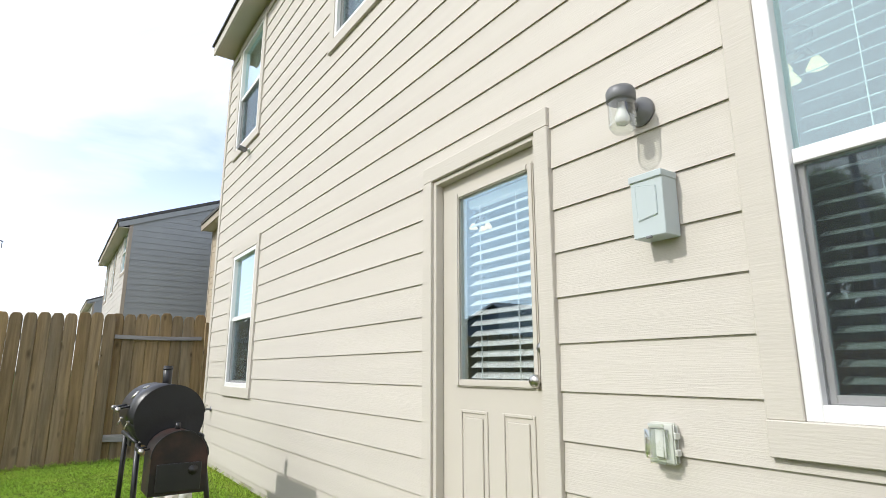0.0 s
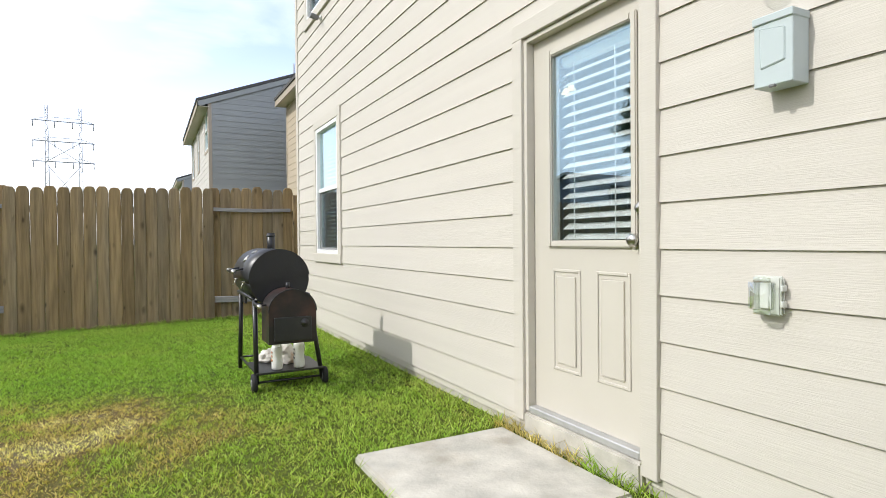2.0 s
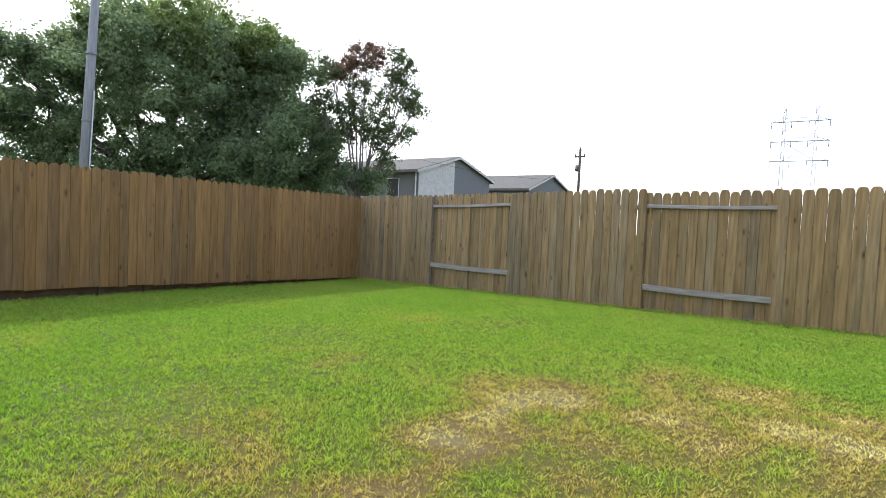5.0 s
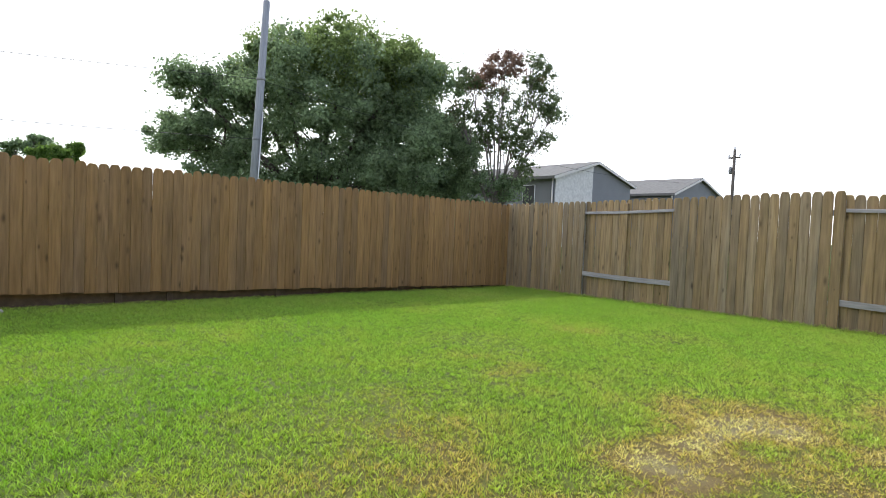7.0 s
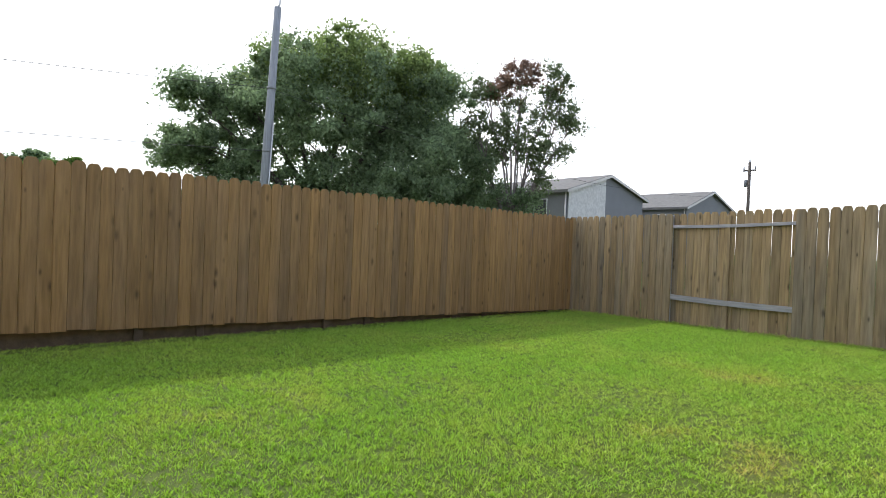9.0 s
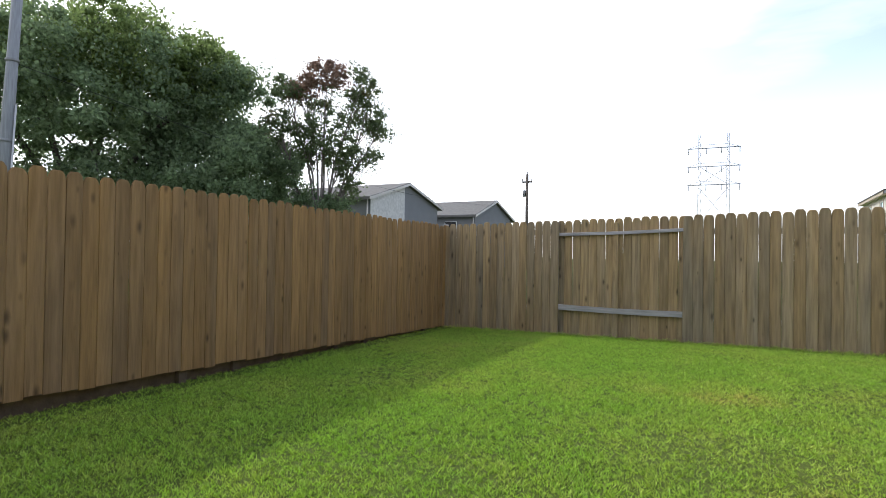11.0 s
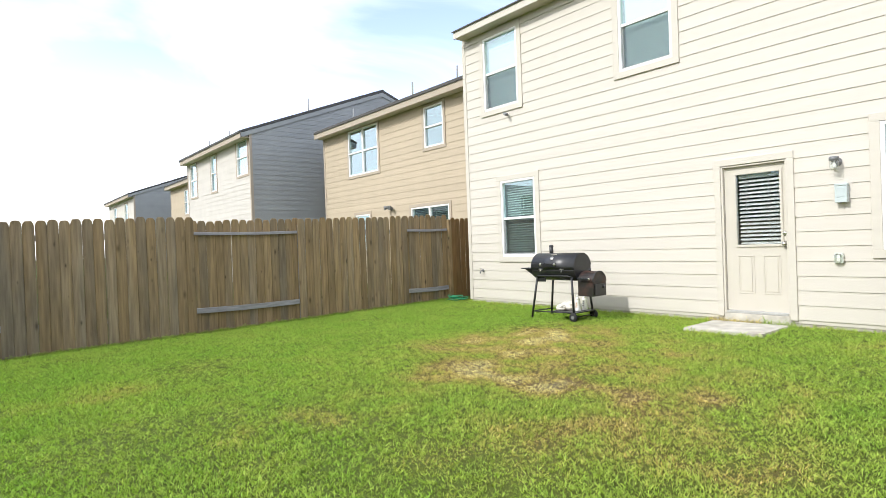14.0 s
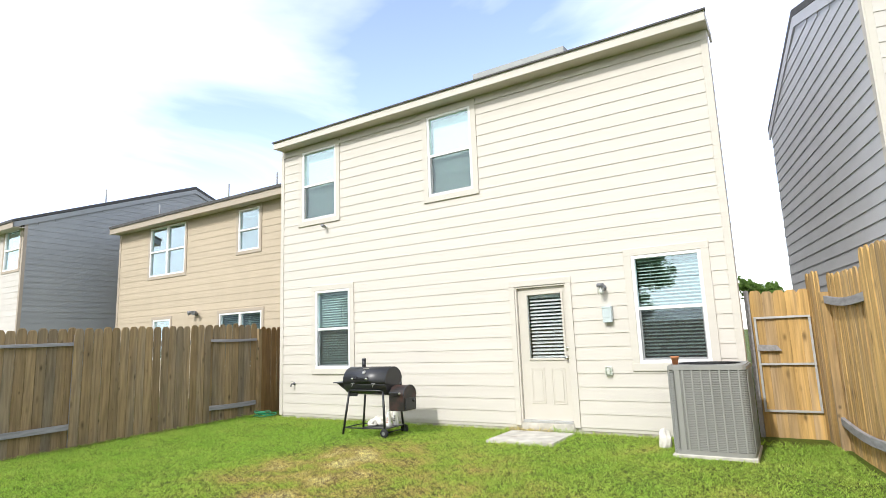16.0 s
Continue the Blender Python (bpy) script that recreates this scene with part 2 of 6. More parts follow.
WIRE = mat("black_wire", (0.03, 0.03, 0.03), 0.6, bump=0.0)
TOWER = mat("lattice_steel", (0.34, 0.35, 0.36), 0.6, metal=0.3, vary=0.08, bump=0.0)
BARK = mat("oak_bark", (0.10, 0.085, 0.07), 0.95, vary=0.3, scale=6, stretch=(4, 4, 1), bump=0.6, bump_scale=14)
# copy of the oak leaf with sunlight on the crown's top in its colour
LEAF_OAK_SUNLIT = mat("sunlit_oak_leaf", (0.19, 0.255, 0.085), 0.6, vary=0.25, scale=0.4, bump=0.0, per_island=0.35, spec=0.3)
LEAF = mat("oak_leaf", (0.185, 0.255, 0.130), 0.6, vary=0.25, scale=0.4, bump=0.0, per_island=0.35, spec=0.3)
LEAF_MIX = mat("thinning_leaf", (0.12, 0.16, 0.075), 0.6, vary=0.25, scale=0.5, bump=0.0, per_island=0.35, second=(0.20, 0.10, 0.055), second_at=(0.56, 0.66), second_scale=0.22, spec=0.3)
LEAF_RED = mat("reddish_leaf", (0.20, 0.13, 0.095), 0.6, vary=0.25, scale=0.5, bump=0.0, per_island=0.35, spec=0.3)
TWIG = mat("grey_twig_bark", (0.155, 0.135, 0.12), 0.9, vary=0.2, scale=6, bump=0.3)
LEAF_LIGHT = mat("shrub_leaf", (0.12, 0.20, 0.04), 0.6, vary=0.25, scale=0.6, bump=0.0, per_island=0.3, spec=0.3)
FLAT_GREY = mat("grey_stucco", (0.17, 0.175, 0.18), 0.85, vary=0.06, scale=1, bump=0.05)
FLAT_STONE = mat("light_stone_veneer", (0.52, 0.51, 0.48), 0.9, vary=0.2, scale=4, bump=0.4, bump_scale=8)
FAR_ROOF = mat("weathered_shingle", (0.15, 0.145, 0.135), 0.95, vary=0.2, scale=3, bump=0.2)


def leaf_light(m):
    """Leaves let some light through."""
    n, l = m.node_tree.nodes, m.node_tree.links
    p = n["Principled BSDF"]
    tr, ad = n.new("ShaderNodeBsdfTranslucent"), n.new("ShaderNodeMixShader")
    ad.inputs[0].default_value = 0.6
    src = p.inputs["Base Color"].links[0].from_socket
    l.new(src, tr.inputs["Color"])
    l.new(p.outputs[0], ad.inputs[1]); l.new(tr.outputs[0], ad.inputs[2])
    l.new(ad.outputs[0], n["Material Output"].inputs["Surface"])


for m_ in (LEAF, LEAF_MIX, LEAF_LIGHT, LEAF_RED, LEAF_OAK_SUNLIT):
    leaf_light(m_)


def lawn_mat(name, blades):
    """Lawn: green with straw-coloured dry patches, by the 'dry' attribute of the mesh."""
    m = bpy.data.materials.new(name)
    m.use_nodes = True
    n, l = m.node_tree.nodes, m.node_tree.links
    p = n["Principled BSDF"]
    p.inputs["Roughness"].default_value = 0.75
    p.inputs["Specular IOR Level"].default_value = 0.08
    at = n.new("ShaderNodeAttribute"); at.attribute_name = "dry"
    rp = n.new("ShaderNodeValToRGB")
    e = rp.color_ramp.elements
    e[0].position, e[0].color = 0.0, (0.208, 0.325, 0.046, 1)
    e[1].position, e[1].color = 1.0, (0.62, 0.53, 0.28, 1)
    k = e.new(0.40); k.color = (0.31, 0.362, 0.070, 1)
    k = e.new(0.70); k.color = (0.43, 0.305, 0.115, 1)
    tc = n.new("ShaderNodeTexCoord")
    nz = n.new("ShaderNodeTexNoise")
    nz.inputs["Scale"].default_value, nz.inputs["Detail"].default_value = (2.2, 6) if blades else (90, 6)
    l.new(tc.outputs["Object"], nz.inputs["Vector"])
    ad = n.new("ShaderNodeMath"); ad.operation = "MULTIPLY_ADD"
    l.new(nz.outputs["Fac"], ad.inputs[0]); ad.inputs[1].default_value = 0.5
    sb = n.new("ShaderNodeMath"); sb.operation = "SUBTRACT"; sb.inputs[1].default_value = 0.25
    l.new(at.outputs["Fac"], sb.inputs[0]); l.new(sb.outputs[0], ad.inputs[2])
    src = ad.outputs[0]
    if blades:
        ge = n.new("ShaderNodeNewGeometry")
        a2 = n.new("ShaderNodeMath"); a2.operation = "MULTIPLY_ADD"; a2.inputs[1].default_value = 0.34
        s2 = n.new("ShaderNodeMath"); s2.operation = "SUBTRACT"; s2.inputs[1].default_value = 0.17
        l.new(src, s2.inputs[0]); l.new(ge.outputs["Random Per Island"], a2.inputs[0]); l.new(s2.outputs[0], a2.inputs[2])
        src = a2.outputs[0]
    l.new(src, rp.inputs[0])
    mul = n.new("ShaderNodeVectorMath"); mul.operation = "SCALE"
    l.new(rp.outputs[0], mul.inputs[0])
    if blades:
        mr = n.new("ShaderNodeMapRange")
        mr.inputs["To Min"].default_value, mr.inputs["To Max"].default_value = 0.70, 2.1
        ml = n.new("ShaderNodeMath"); ml.operation = "MULTIPLY"; ml.inputs[1].default_value = 7.31
        fr = n.new("ShaderNodeMath"); fr.operation = "FRACT"
        l.new(ge.outputs["Random Per Island"], ml.inputs[0]); l.new(ml.outputs[0], fr.inputs[0]); l.new(fr.outputs[0], mr.inputs["Value"])
        l.new(mr.outputs[0], mul.inputs["Scale"])
    else:
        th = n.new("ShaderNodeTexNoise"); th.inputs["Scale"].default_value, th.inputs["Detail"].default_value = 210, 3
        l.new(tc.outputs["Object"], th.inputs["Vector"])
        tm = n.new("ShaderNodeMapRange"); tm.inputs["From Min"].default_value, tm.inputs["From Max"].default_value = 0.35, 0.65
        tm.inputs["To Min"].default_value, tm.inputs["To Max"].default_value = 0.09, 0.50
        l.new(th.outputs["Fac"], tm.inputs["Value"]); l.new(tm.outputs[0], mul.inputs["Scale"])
    top = n.new("ShaderNodeMix"); top.data_type = "RGBA"
    top.inputs["Factor"].default_value = 0.09 if blades else 0.0
    top.inputs["B"].default_value = (0.50, 0.49, 0.30, 1)
    l.new(mul.outputs[0], top.inputs["A"])
    l.new(top.outputs["Result"], p.inputs["Base Color"])
    if blades:
        tr, mi = n.new("ShaderNodeBsdfTranslucent"), n.new("ShaderNodeMixShader")
        mi.inputs[0].default_value = 0.34
        gr = n.new("ShaderNodeVectorMath"); gr.operation = "MULTIPLY"; gr.inputs[1].default_value = (1.0, 1.3, 0.5)
        l.new(mul.outputs[0], gr.inputs[0]); l.new(gr.outputs[0], tr.inputs["Color"])
        l.new(p.outputs[0], mi.inputs[1]); l.new(tr.outputs[0], mi.inputs[2])
        l.new(mi.outputs[0], n["Material Output"].inputs["Surface"])
    return m


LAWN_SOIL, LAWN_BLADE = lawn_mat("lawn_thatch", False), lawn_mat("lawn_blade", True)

# ---- building helpers ----
def box(bm, x0, x1, y0, y1, z0, z1):
    vs = [bm.verts.new((x, y, z)) for z in (z0, z1) for x, y in ((x0, y0), (x1, y0), (x1, y1), (x0, y1))]
    for f in ((3, 2, 1, 0), (4, 5, 6, 7), (0, 1, 5, 4), (1, 2, 6, 5), (2, 3, 7, 6), (3, 0, 4, 7)):
        bm.faces.new([vs[i] for i in f])
    return vs


def soft_box(bm, x0, x1, y0, y1, z0, z1, r=0.004, segments=1):
    b2 = bmesh.new()
    box(b2, x0, x1, y0, y1, z0, z1)
    bmesh.ops.bevel(b2, geom=b2.edges[:], offset=r, segments=segments, affect="EDGES")
    join(bm, b2)


def join(bm, other, m=None):
    """Adds other to bm, moved by m, and frees it."""
    made = {}
    for v in other.verts:
        made[v] = bm.verts.new(m @ v.co if m else v.co)
    for f in other.faces:
        g = bm.faces.new([made[v] for v in f.verts])
        g.smooth = f.smooth
    other.free()


def tube(bm, points, r, sides=8, cap=True):
    """A round bar along points; r: one radius or one for each point."""
    pts = [Vector(p) for p in points]
    rs = r if isinstance(r, (list, tuple)) else [r] * len(pts)
    rings, up = [], None
    for i, p in enumerate(pts):
        d = (pts[min(i + 1, len(pts) - 1)] - pts[max(i - 1, 0)]).normalized()
        if up is None:
            up = d.orthogonal().normalized()
        up = (up - d * up.dot(d)).normalized()
        side = d.cross(up)
        rings.append([bm.verts.new(p + rs[i] * (math.cos(a) * up + math.sin(a) * side)) for a in (2 * math.pi * k / sides for k in range(sides))])
    for a, b in zip(rings, rings[1:]):
        for k in range(sides):
            f = bm.faces.new((a[k], a[(k + 1) % sides], b[(k + 1) % sides], b[k]))
            f.smooth = True
    if cap:
        bm.faces.new(rings[0][::-1])
        bm.faces.new(rings[-1])


def lathe(bm, profile, centre=(0, 0, 0), sides=20, axis="z"):
    """Turns a profile of (radius, height) round an axis."""
    c = Vector(centre)
    rings = []
    for r, h in profile:
        ring = []
        for k in range(sides):
            a = 2 * math.pi * k / sides
            u, v = r * math.cos(a), r * math.sin(a)
            q = {"z": (u, v, h), "x": (h, u, v), "y": (v, h, u)}[axis]
            ring.append(bm.verts.new(c + Vector(q)))
        rings.append(ring)
    for a, b in zip(rings, rings[1:]):
        for k in range(sides):
            f = bm.faces.new((a[k], a[(k + 1) % sides], b[(k + 1) % sides], b[k]))
            f.smooth = True
    bm.faces.new(rings[0][::-1])
    bm.faces.new(rings[-1])


def prism(bm, outline, a, b, place):
    """Extrudes a flat outline of (u, v) between depths a and b; place maps (u, v, depth) to the world."""
    n = len(outline)
    r0 = [bm.verts.new(place(u, v, a)) for u, v in outline]
    r1 = [bm.verts.new(place(u, v, b)) for u, v in outline]
    bm.faces.new(r0[::-1])
    bm.faces.new(r1)
    for i in range(n):
        bm.faces.new((r0[i], r0[(i + 1) % n], r1[(i + 1) % n], r1[i]))


def mesh_of(name, bm, material):
    bmesh.ops.recalc_face_normals(bm, faces=bm.faces[:])
    me = bpy.data.meshes.new(name)
    bm.to_mesh(me)
    bm.free()
    me.materials.append(material)
    return me


def part(name, bm, material, parent, label=""):
    ob = new(name, mesh_of(name, bm, material))
    if parent:
        ob.parent = parent
    return tagged(ob, label)


def thing(name, label, category, at=(0, 0, 0), turn=0.0, group="", kind=""):
    ob = new(name)
    ob.empty_display_size = 0.1
    ob.matrix_basis = pose(*at, 0, 0, turn)
    return tagged(ob, label, category, group, kind)


def one(name, bm, material, label, category, group="", kind=""):
    return tagged(new(name, mesh_of(name, bm, material)), label, category, group, kind)


def ground_z(x, y):
    """The lawn falls gently from the house to the back fence."""
    return 0.03 - 0.0212 * min(max(2.2 - x, -1.0), 12.2)


# ---- the ground ----
DRY = [(-2.05, 4.65, 0.55, 0.30, 0.80), (-1.95, 3.65, 0.42, 0.25, 0.75), (-2.9, 2.65, 0.7, 0.5, 0.45), (-0.33, 5.0, 0.8, 0.5, 0.62),
       (-4.05, 4.5, 0.35, 0.25, 0.5), (-4.9, 6.7, 0.4, 0.3, 0.42), (-1.1, 6.0, 0.7, 0.4, 0.4), (-1.35, 3.2, 0.7, 0.5, 0.36),
       (-1.0, 4.2, 0.9, 0.5, 0.32), (-1.7, 2.62, 0.5, 0.4, 0.45), (-2.6, 1.6, 0.6, 0.45, 0.40), (-3.55, 4.2, 0.4, 0.3, 0.36),
       (-0.4, 0.75, 0.4, 0.3, 0.35), (0.2, 5.0, 0.6, 0.8, 0.30), (-1.4, 3.9, 2.0, 1.7, 0.22), (1.3, 1.9, 0.4, 0.25, 0.4), (-2.05, 4.05, 0.15, 0.45, 0.5), (-1.22, 1.87, 0.5, 0.4, 0.40),
       (-0.76, 2.32, 0.5, 0.4, 0.38), (0.0, 3.3, 0.45, 0.35, 0.34), (-0.5, 0.7, 0.3, 0.3, 0.3), (-1.3, 5.6, 0.6, 0.35, 0.35), (-3.8, 7.2, 0.4, 0.3, 0.3), (-0.04, 5.47, 0.7, 0.4, 0.35)]


def dryness(x, y):
    d = 0.11 + 0.22 * noise.noise((x * 0.55, y * 0.55, 3.1)) + 0.16 * noise.noise((x * 2.3, y * 2.3, 8.0)) + 0.10 * noise.noise((x * 7.0, y * 7.0, 2.0))
    for cx, cy, rx, ry, k in DRY:
        q = ((x - cx) / (1.25 * rx)) ** 2 + ((y - cy) / (1.25 * ry)) ** 2
        if q < 6:
            d += 0.84 * k * math.exp(-q) * (0.75 + 0.6 * noise.noise((x * 3.1, y * 3.1, 5.0)))
    if x > 1.98:
        d += 0.12
    return min(max(d, 0.0), 1.0)


def make_ground():
    xs = sorted(set([-900, -300, -120, -60, -30, -18, -13] + [round(-12 + 0.25 * i, 3) for i in range(61)] + [5, 8, 14, 30, 60, 120, 300, 900]))
    ys = sorted(set([-900, -300, -120, -60, -30, -14, -7, -4] + [round(-3 + 0.25 * i, 3) for i in range(57)] + [13, 18, 30, 60, 120, 300, 900]))
    bm = bmesh.new()
    grid = [[bm.verts.new((x, y, ground_z(x, y) + (0.012 * noise.noise((x * 0.9, y * 0.9, 0)) if abs(x) < 13 else 0))) for y in ys] for x in xs]
    for i in range(len(xs) - 1):
        for j in range(len(ys) - 1):
            bm.faces.new((grid[i][j], grid[i + 1][j], grid[i + 1][j + 1], grid[i][j + 1])).smooth = True
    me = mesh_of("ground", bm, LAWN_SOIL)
    at = me.attributes.new("dry", "FLOAT", "POINT")
    at.data.foreach_set("value", [dryness(v.co.x, v.co.y) for v in me.vertices])
    tagged(new("ground", me), "mown green lawn with straw-coloured dry patches", "lawn", kind="structure")


make_ground()


def fence_y(x):
    """The line of the north fence."""
    return 10.05 - 0.042 * (x + 2.5)


def south_y(x):
    """The line of the south fence."""
    return -0.05 + 0.20 * (x - 2.7)


def make_grass(count):
    """The lawn's blades, one object."""
    rng = np.random.default_rng(4)
    x = rng.uniform(-9.9, 2.15, count)
    y = rng.uniform(-1.8, 10.6, count)
    keep = (y < 10.0 - 0.042 * (x + 2.5)) & (y > 0.0 + 0.2 * (x - 2.7)) & ~((x > 1.20) & (x < 2.085) & (y > 2.945) & (y < 3.955)) & ~((x > 1.14) & (y < 1.5) & (y > 0.6) & (x < 2.1)) & ~((x < -9.55) & (rng.random(count) < 0.75))
    x, y = x[keep], y[keep]
    # tufts a few centimetres across, thinner between them
    def tufts(cell, fx, fy):
        g = rng.random((int(13 / cell) + 4, int(13 / cell) + 4))
        u, v = (fx + 10.2) / cell, (fy + 2.0) / cell
        i, j = u.astype(int), v.astype(int)
        p, q = u - i, v - j
        p, q = p * p * (3 - 2 * p), q * q * (3 - 2 * q)
        return (g[i, j] * (1 - p) + g[i + 1, j] * p) * (1 - q) + (g[i, j + 1] * (1 - p) + g[i + 1, j + 1] * p) * q
    tuft = 0.94 * tufts(0.027, x, y) + 0.06 * tufts(0.16, x, y)
    keep = rng.random(len(x)) < np.clip((tuft - 0.15) * 2.4, 0.24, 1.0)
    x, y, tuft = x[keep], y[keep], tuft[keep]
    n = len(x)
    dry = np.array([dryness(a, b) for a, b in zip(x, y)])
    h = rng.uniform(0.015, 0.036, n) * (1 - 0.35 * dry) * (0.40 + 1.2 * tuft)
    strip = (x > 2.06) & (y > 2.9) & (y < 4.0)
    dry = np.where(strip & (y > 3.3), 0.75, dry)
    edge = (x > 2.02) | ((x > 1.12) & (y > 2.85) & (y < 4.02)) | (y > 9.88 - 0.042 * (x + 2.5))
    h = np.where(edge & (rng.random(n) < 0.5), h * 1.8, h)
    h = np.where(strip, h * 1.7, h)
    w = rng.uniform(0.0020, 0.0043, n)
    a = rng.uniform(0, 2 * np.pi, n)
    lean = rng.uniform(0.3, 1.3, n) * h
    la = rng.uniform(0, 2 * np.pi, n)
    z = 0.03 - 0.0212 * np.clip(2.2 - x, -1.0, 12.2) - 0.006
    dx, dy = np.cos(a) * w, np.sin(a) * w
    lx, ly = np.cos(la) * lean, np.sin(la) * lean
    v = np.empty((n, 4, 3), np.float32)
    v[:, 0] = np.stack([x - 0.7 * dx, y - 0.7 * dy, z], 1)
    v[:, 1] = np.stack([x + dx + 0.35 * lx, y + dy + 0.35 * ly, z + 0.55 * h], 1)
    v[:, 2] = np.stack([x + lx, y + ly, z + h], 1)
    v[:, 3] = np.stack([x - dx + 0.35 * lx, y - dy + 0.35 * ly, z + 0.55 * h], 1)
    me = bpy.data.meshes.new("grass")
    me.vertices.add(n * 4)
    me.vertices.foreach_set("co", v.ravel())
    me.loops.add(n * 4)
    me.loops.foreach_set("vertex_index", np.arange(n * 4, dtype=np.int32))
    me.polygons.add(n)
    me.polygons.foreach_set("loop_start", (np.arange(n) * 4).astype(np.int32))
    me.update(calc_edges=True)
    me.materials.append(LAWN_BLADE)
    at = me.attributes.new("dry", "FLOAT", "POINT")
    at.data.foreach_set("value", np.repeat(dry, 4).astype(np.float32))
    tagged(new("grass", me), "short coarse green grass blades with dry tips", "grass", kind="stuff")


make_grass(1500000)


# ---- lap siding ----
def free_spans(u0, u1, z0, z1, openings):
    spans = [(u0, u1)]
    for a, b, c, d in openings:
        if c < z1 - 1e-4 and d > z0 + 1e-4:
            nxt = []
            for s, e in spans:
                if b <= s or a >= e:
                    nxt.append((s, e))
                else:
                    if a > s + 0.003:
                        nxt.append((s, a))
                    if b < e - 0.003:
                        nxt.append((b, e))
            spans = nxt
    return spans


def siding_boards(u0, u1, z0, z1, openings, course, first):
    """Yields (u0, u1, z0, z1, proud0, proud1) of each board piece."""
    k = 0
    while first + k * course < z1:
        a, b = first + k * course, first + (k + 1) * course
        k += 1
        lo, hi = max(a, z0), min(b, z1)
        if hi - lo < 0.004:
            continue
        cuts = sorted({lo, hi, *[z for o in openings for z in o[2:] if lo + 0.004 < z < hi - 0.004]})
        for c, d in zip(cuts, cuts[1:]):
            p0, p1 = (0.0125 - 0.0088 * (z - a) / (b - a) for z in (c, d))
            for s, e in free_spans(u0, u1, c, d, openings):
                yield s, e, c, d, p0, p1


def wedge(bm, s, e, z0, z1, p0, p1, place):
    vs = [bm.verts.new(place(u, d, z)) for u in (s, e) for d, z in ((-0.001, z0 + min(0.0025, 0.3 * (z1 - z0))), (p0, z0), (p1, z1), (-0.001, z1))]
    for f in ((0, 1, 2, 3), (7, 6, 5, 4), (0, 4, 5, 1), (1, 5, 6, 2), (2, 6, 7, 3), (3, 7, 4, 0)):
        bm.faces.new([vs[i] for i in f])


def pierced(bm, u0, u1, z0, z1, openings, place, d0, d1):
    """A wall's core with openings through it, out of boxes; place maps (u, depth, z)."""
    zs = sorted({z0, z1, *[z for o in openings for z in o[2:] if z0 < z < z1]})
    for c, d in zip(zs, zs[1:]):
        for s, e in free_spans(u0, u1, c, d, openings):
            vs = [bm.verts.new(place(u, q, z)) for z in (c, d) for u, q in ((s, d0), (e, d0), (e, d1), (s, d1))]
            for f in ((3, 2, 1, 0), (4, 5, 6, 7), (0, 1, 5, 4), (1, 2, 6, 5), (2, 3, 7, 6), (3, 0, 4, 7)):
                bm.faces.new([vs[i] for i in f])


# ---- the house ----
WX = 2.165          # face of the house's back wall
HY0, HY1 = 0.72, 9.03
SILL_Z = 0.080      # foot of the siding
LW, RW = (7.165, 8.045, 0.96, 2.445), (1.10, 2.00, 1.00, 2.47)
UW, UL = (4.43, 5.32, 3.88, 5.34), (7.49, 8.41, 3.88, 5.34)
DOOR = (2.985, 3.785, 0.185, 2.165)
TRIM = 0.10
EAVE0, EAVE1 = 5.475, 5.655
OVER = 0.25


def out(u, d, z):
    return (WX - d, u, z)


def trimmed(w, t=TRIM):
    return (w[0] - t, w[1] + t, w[2] - t, w[3] + t)


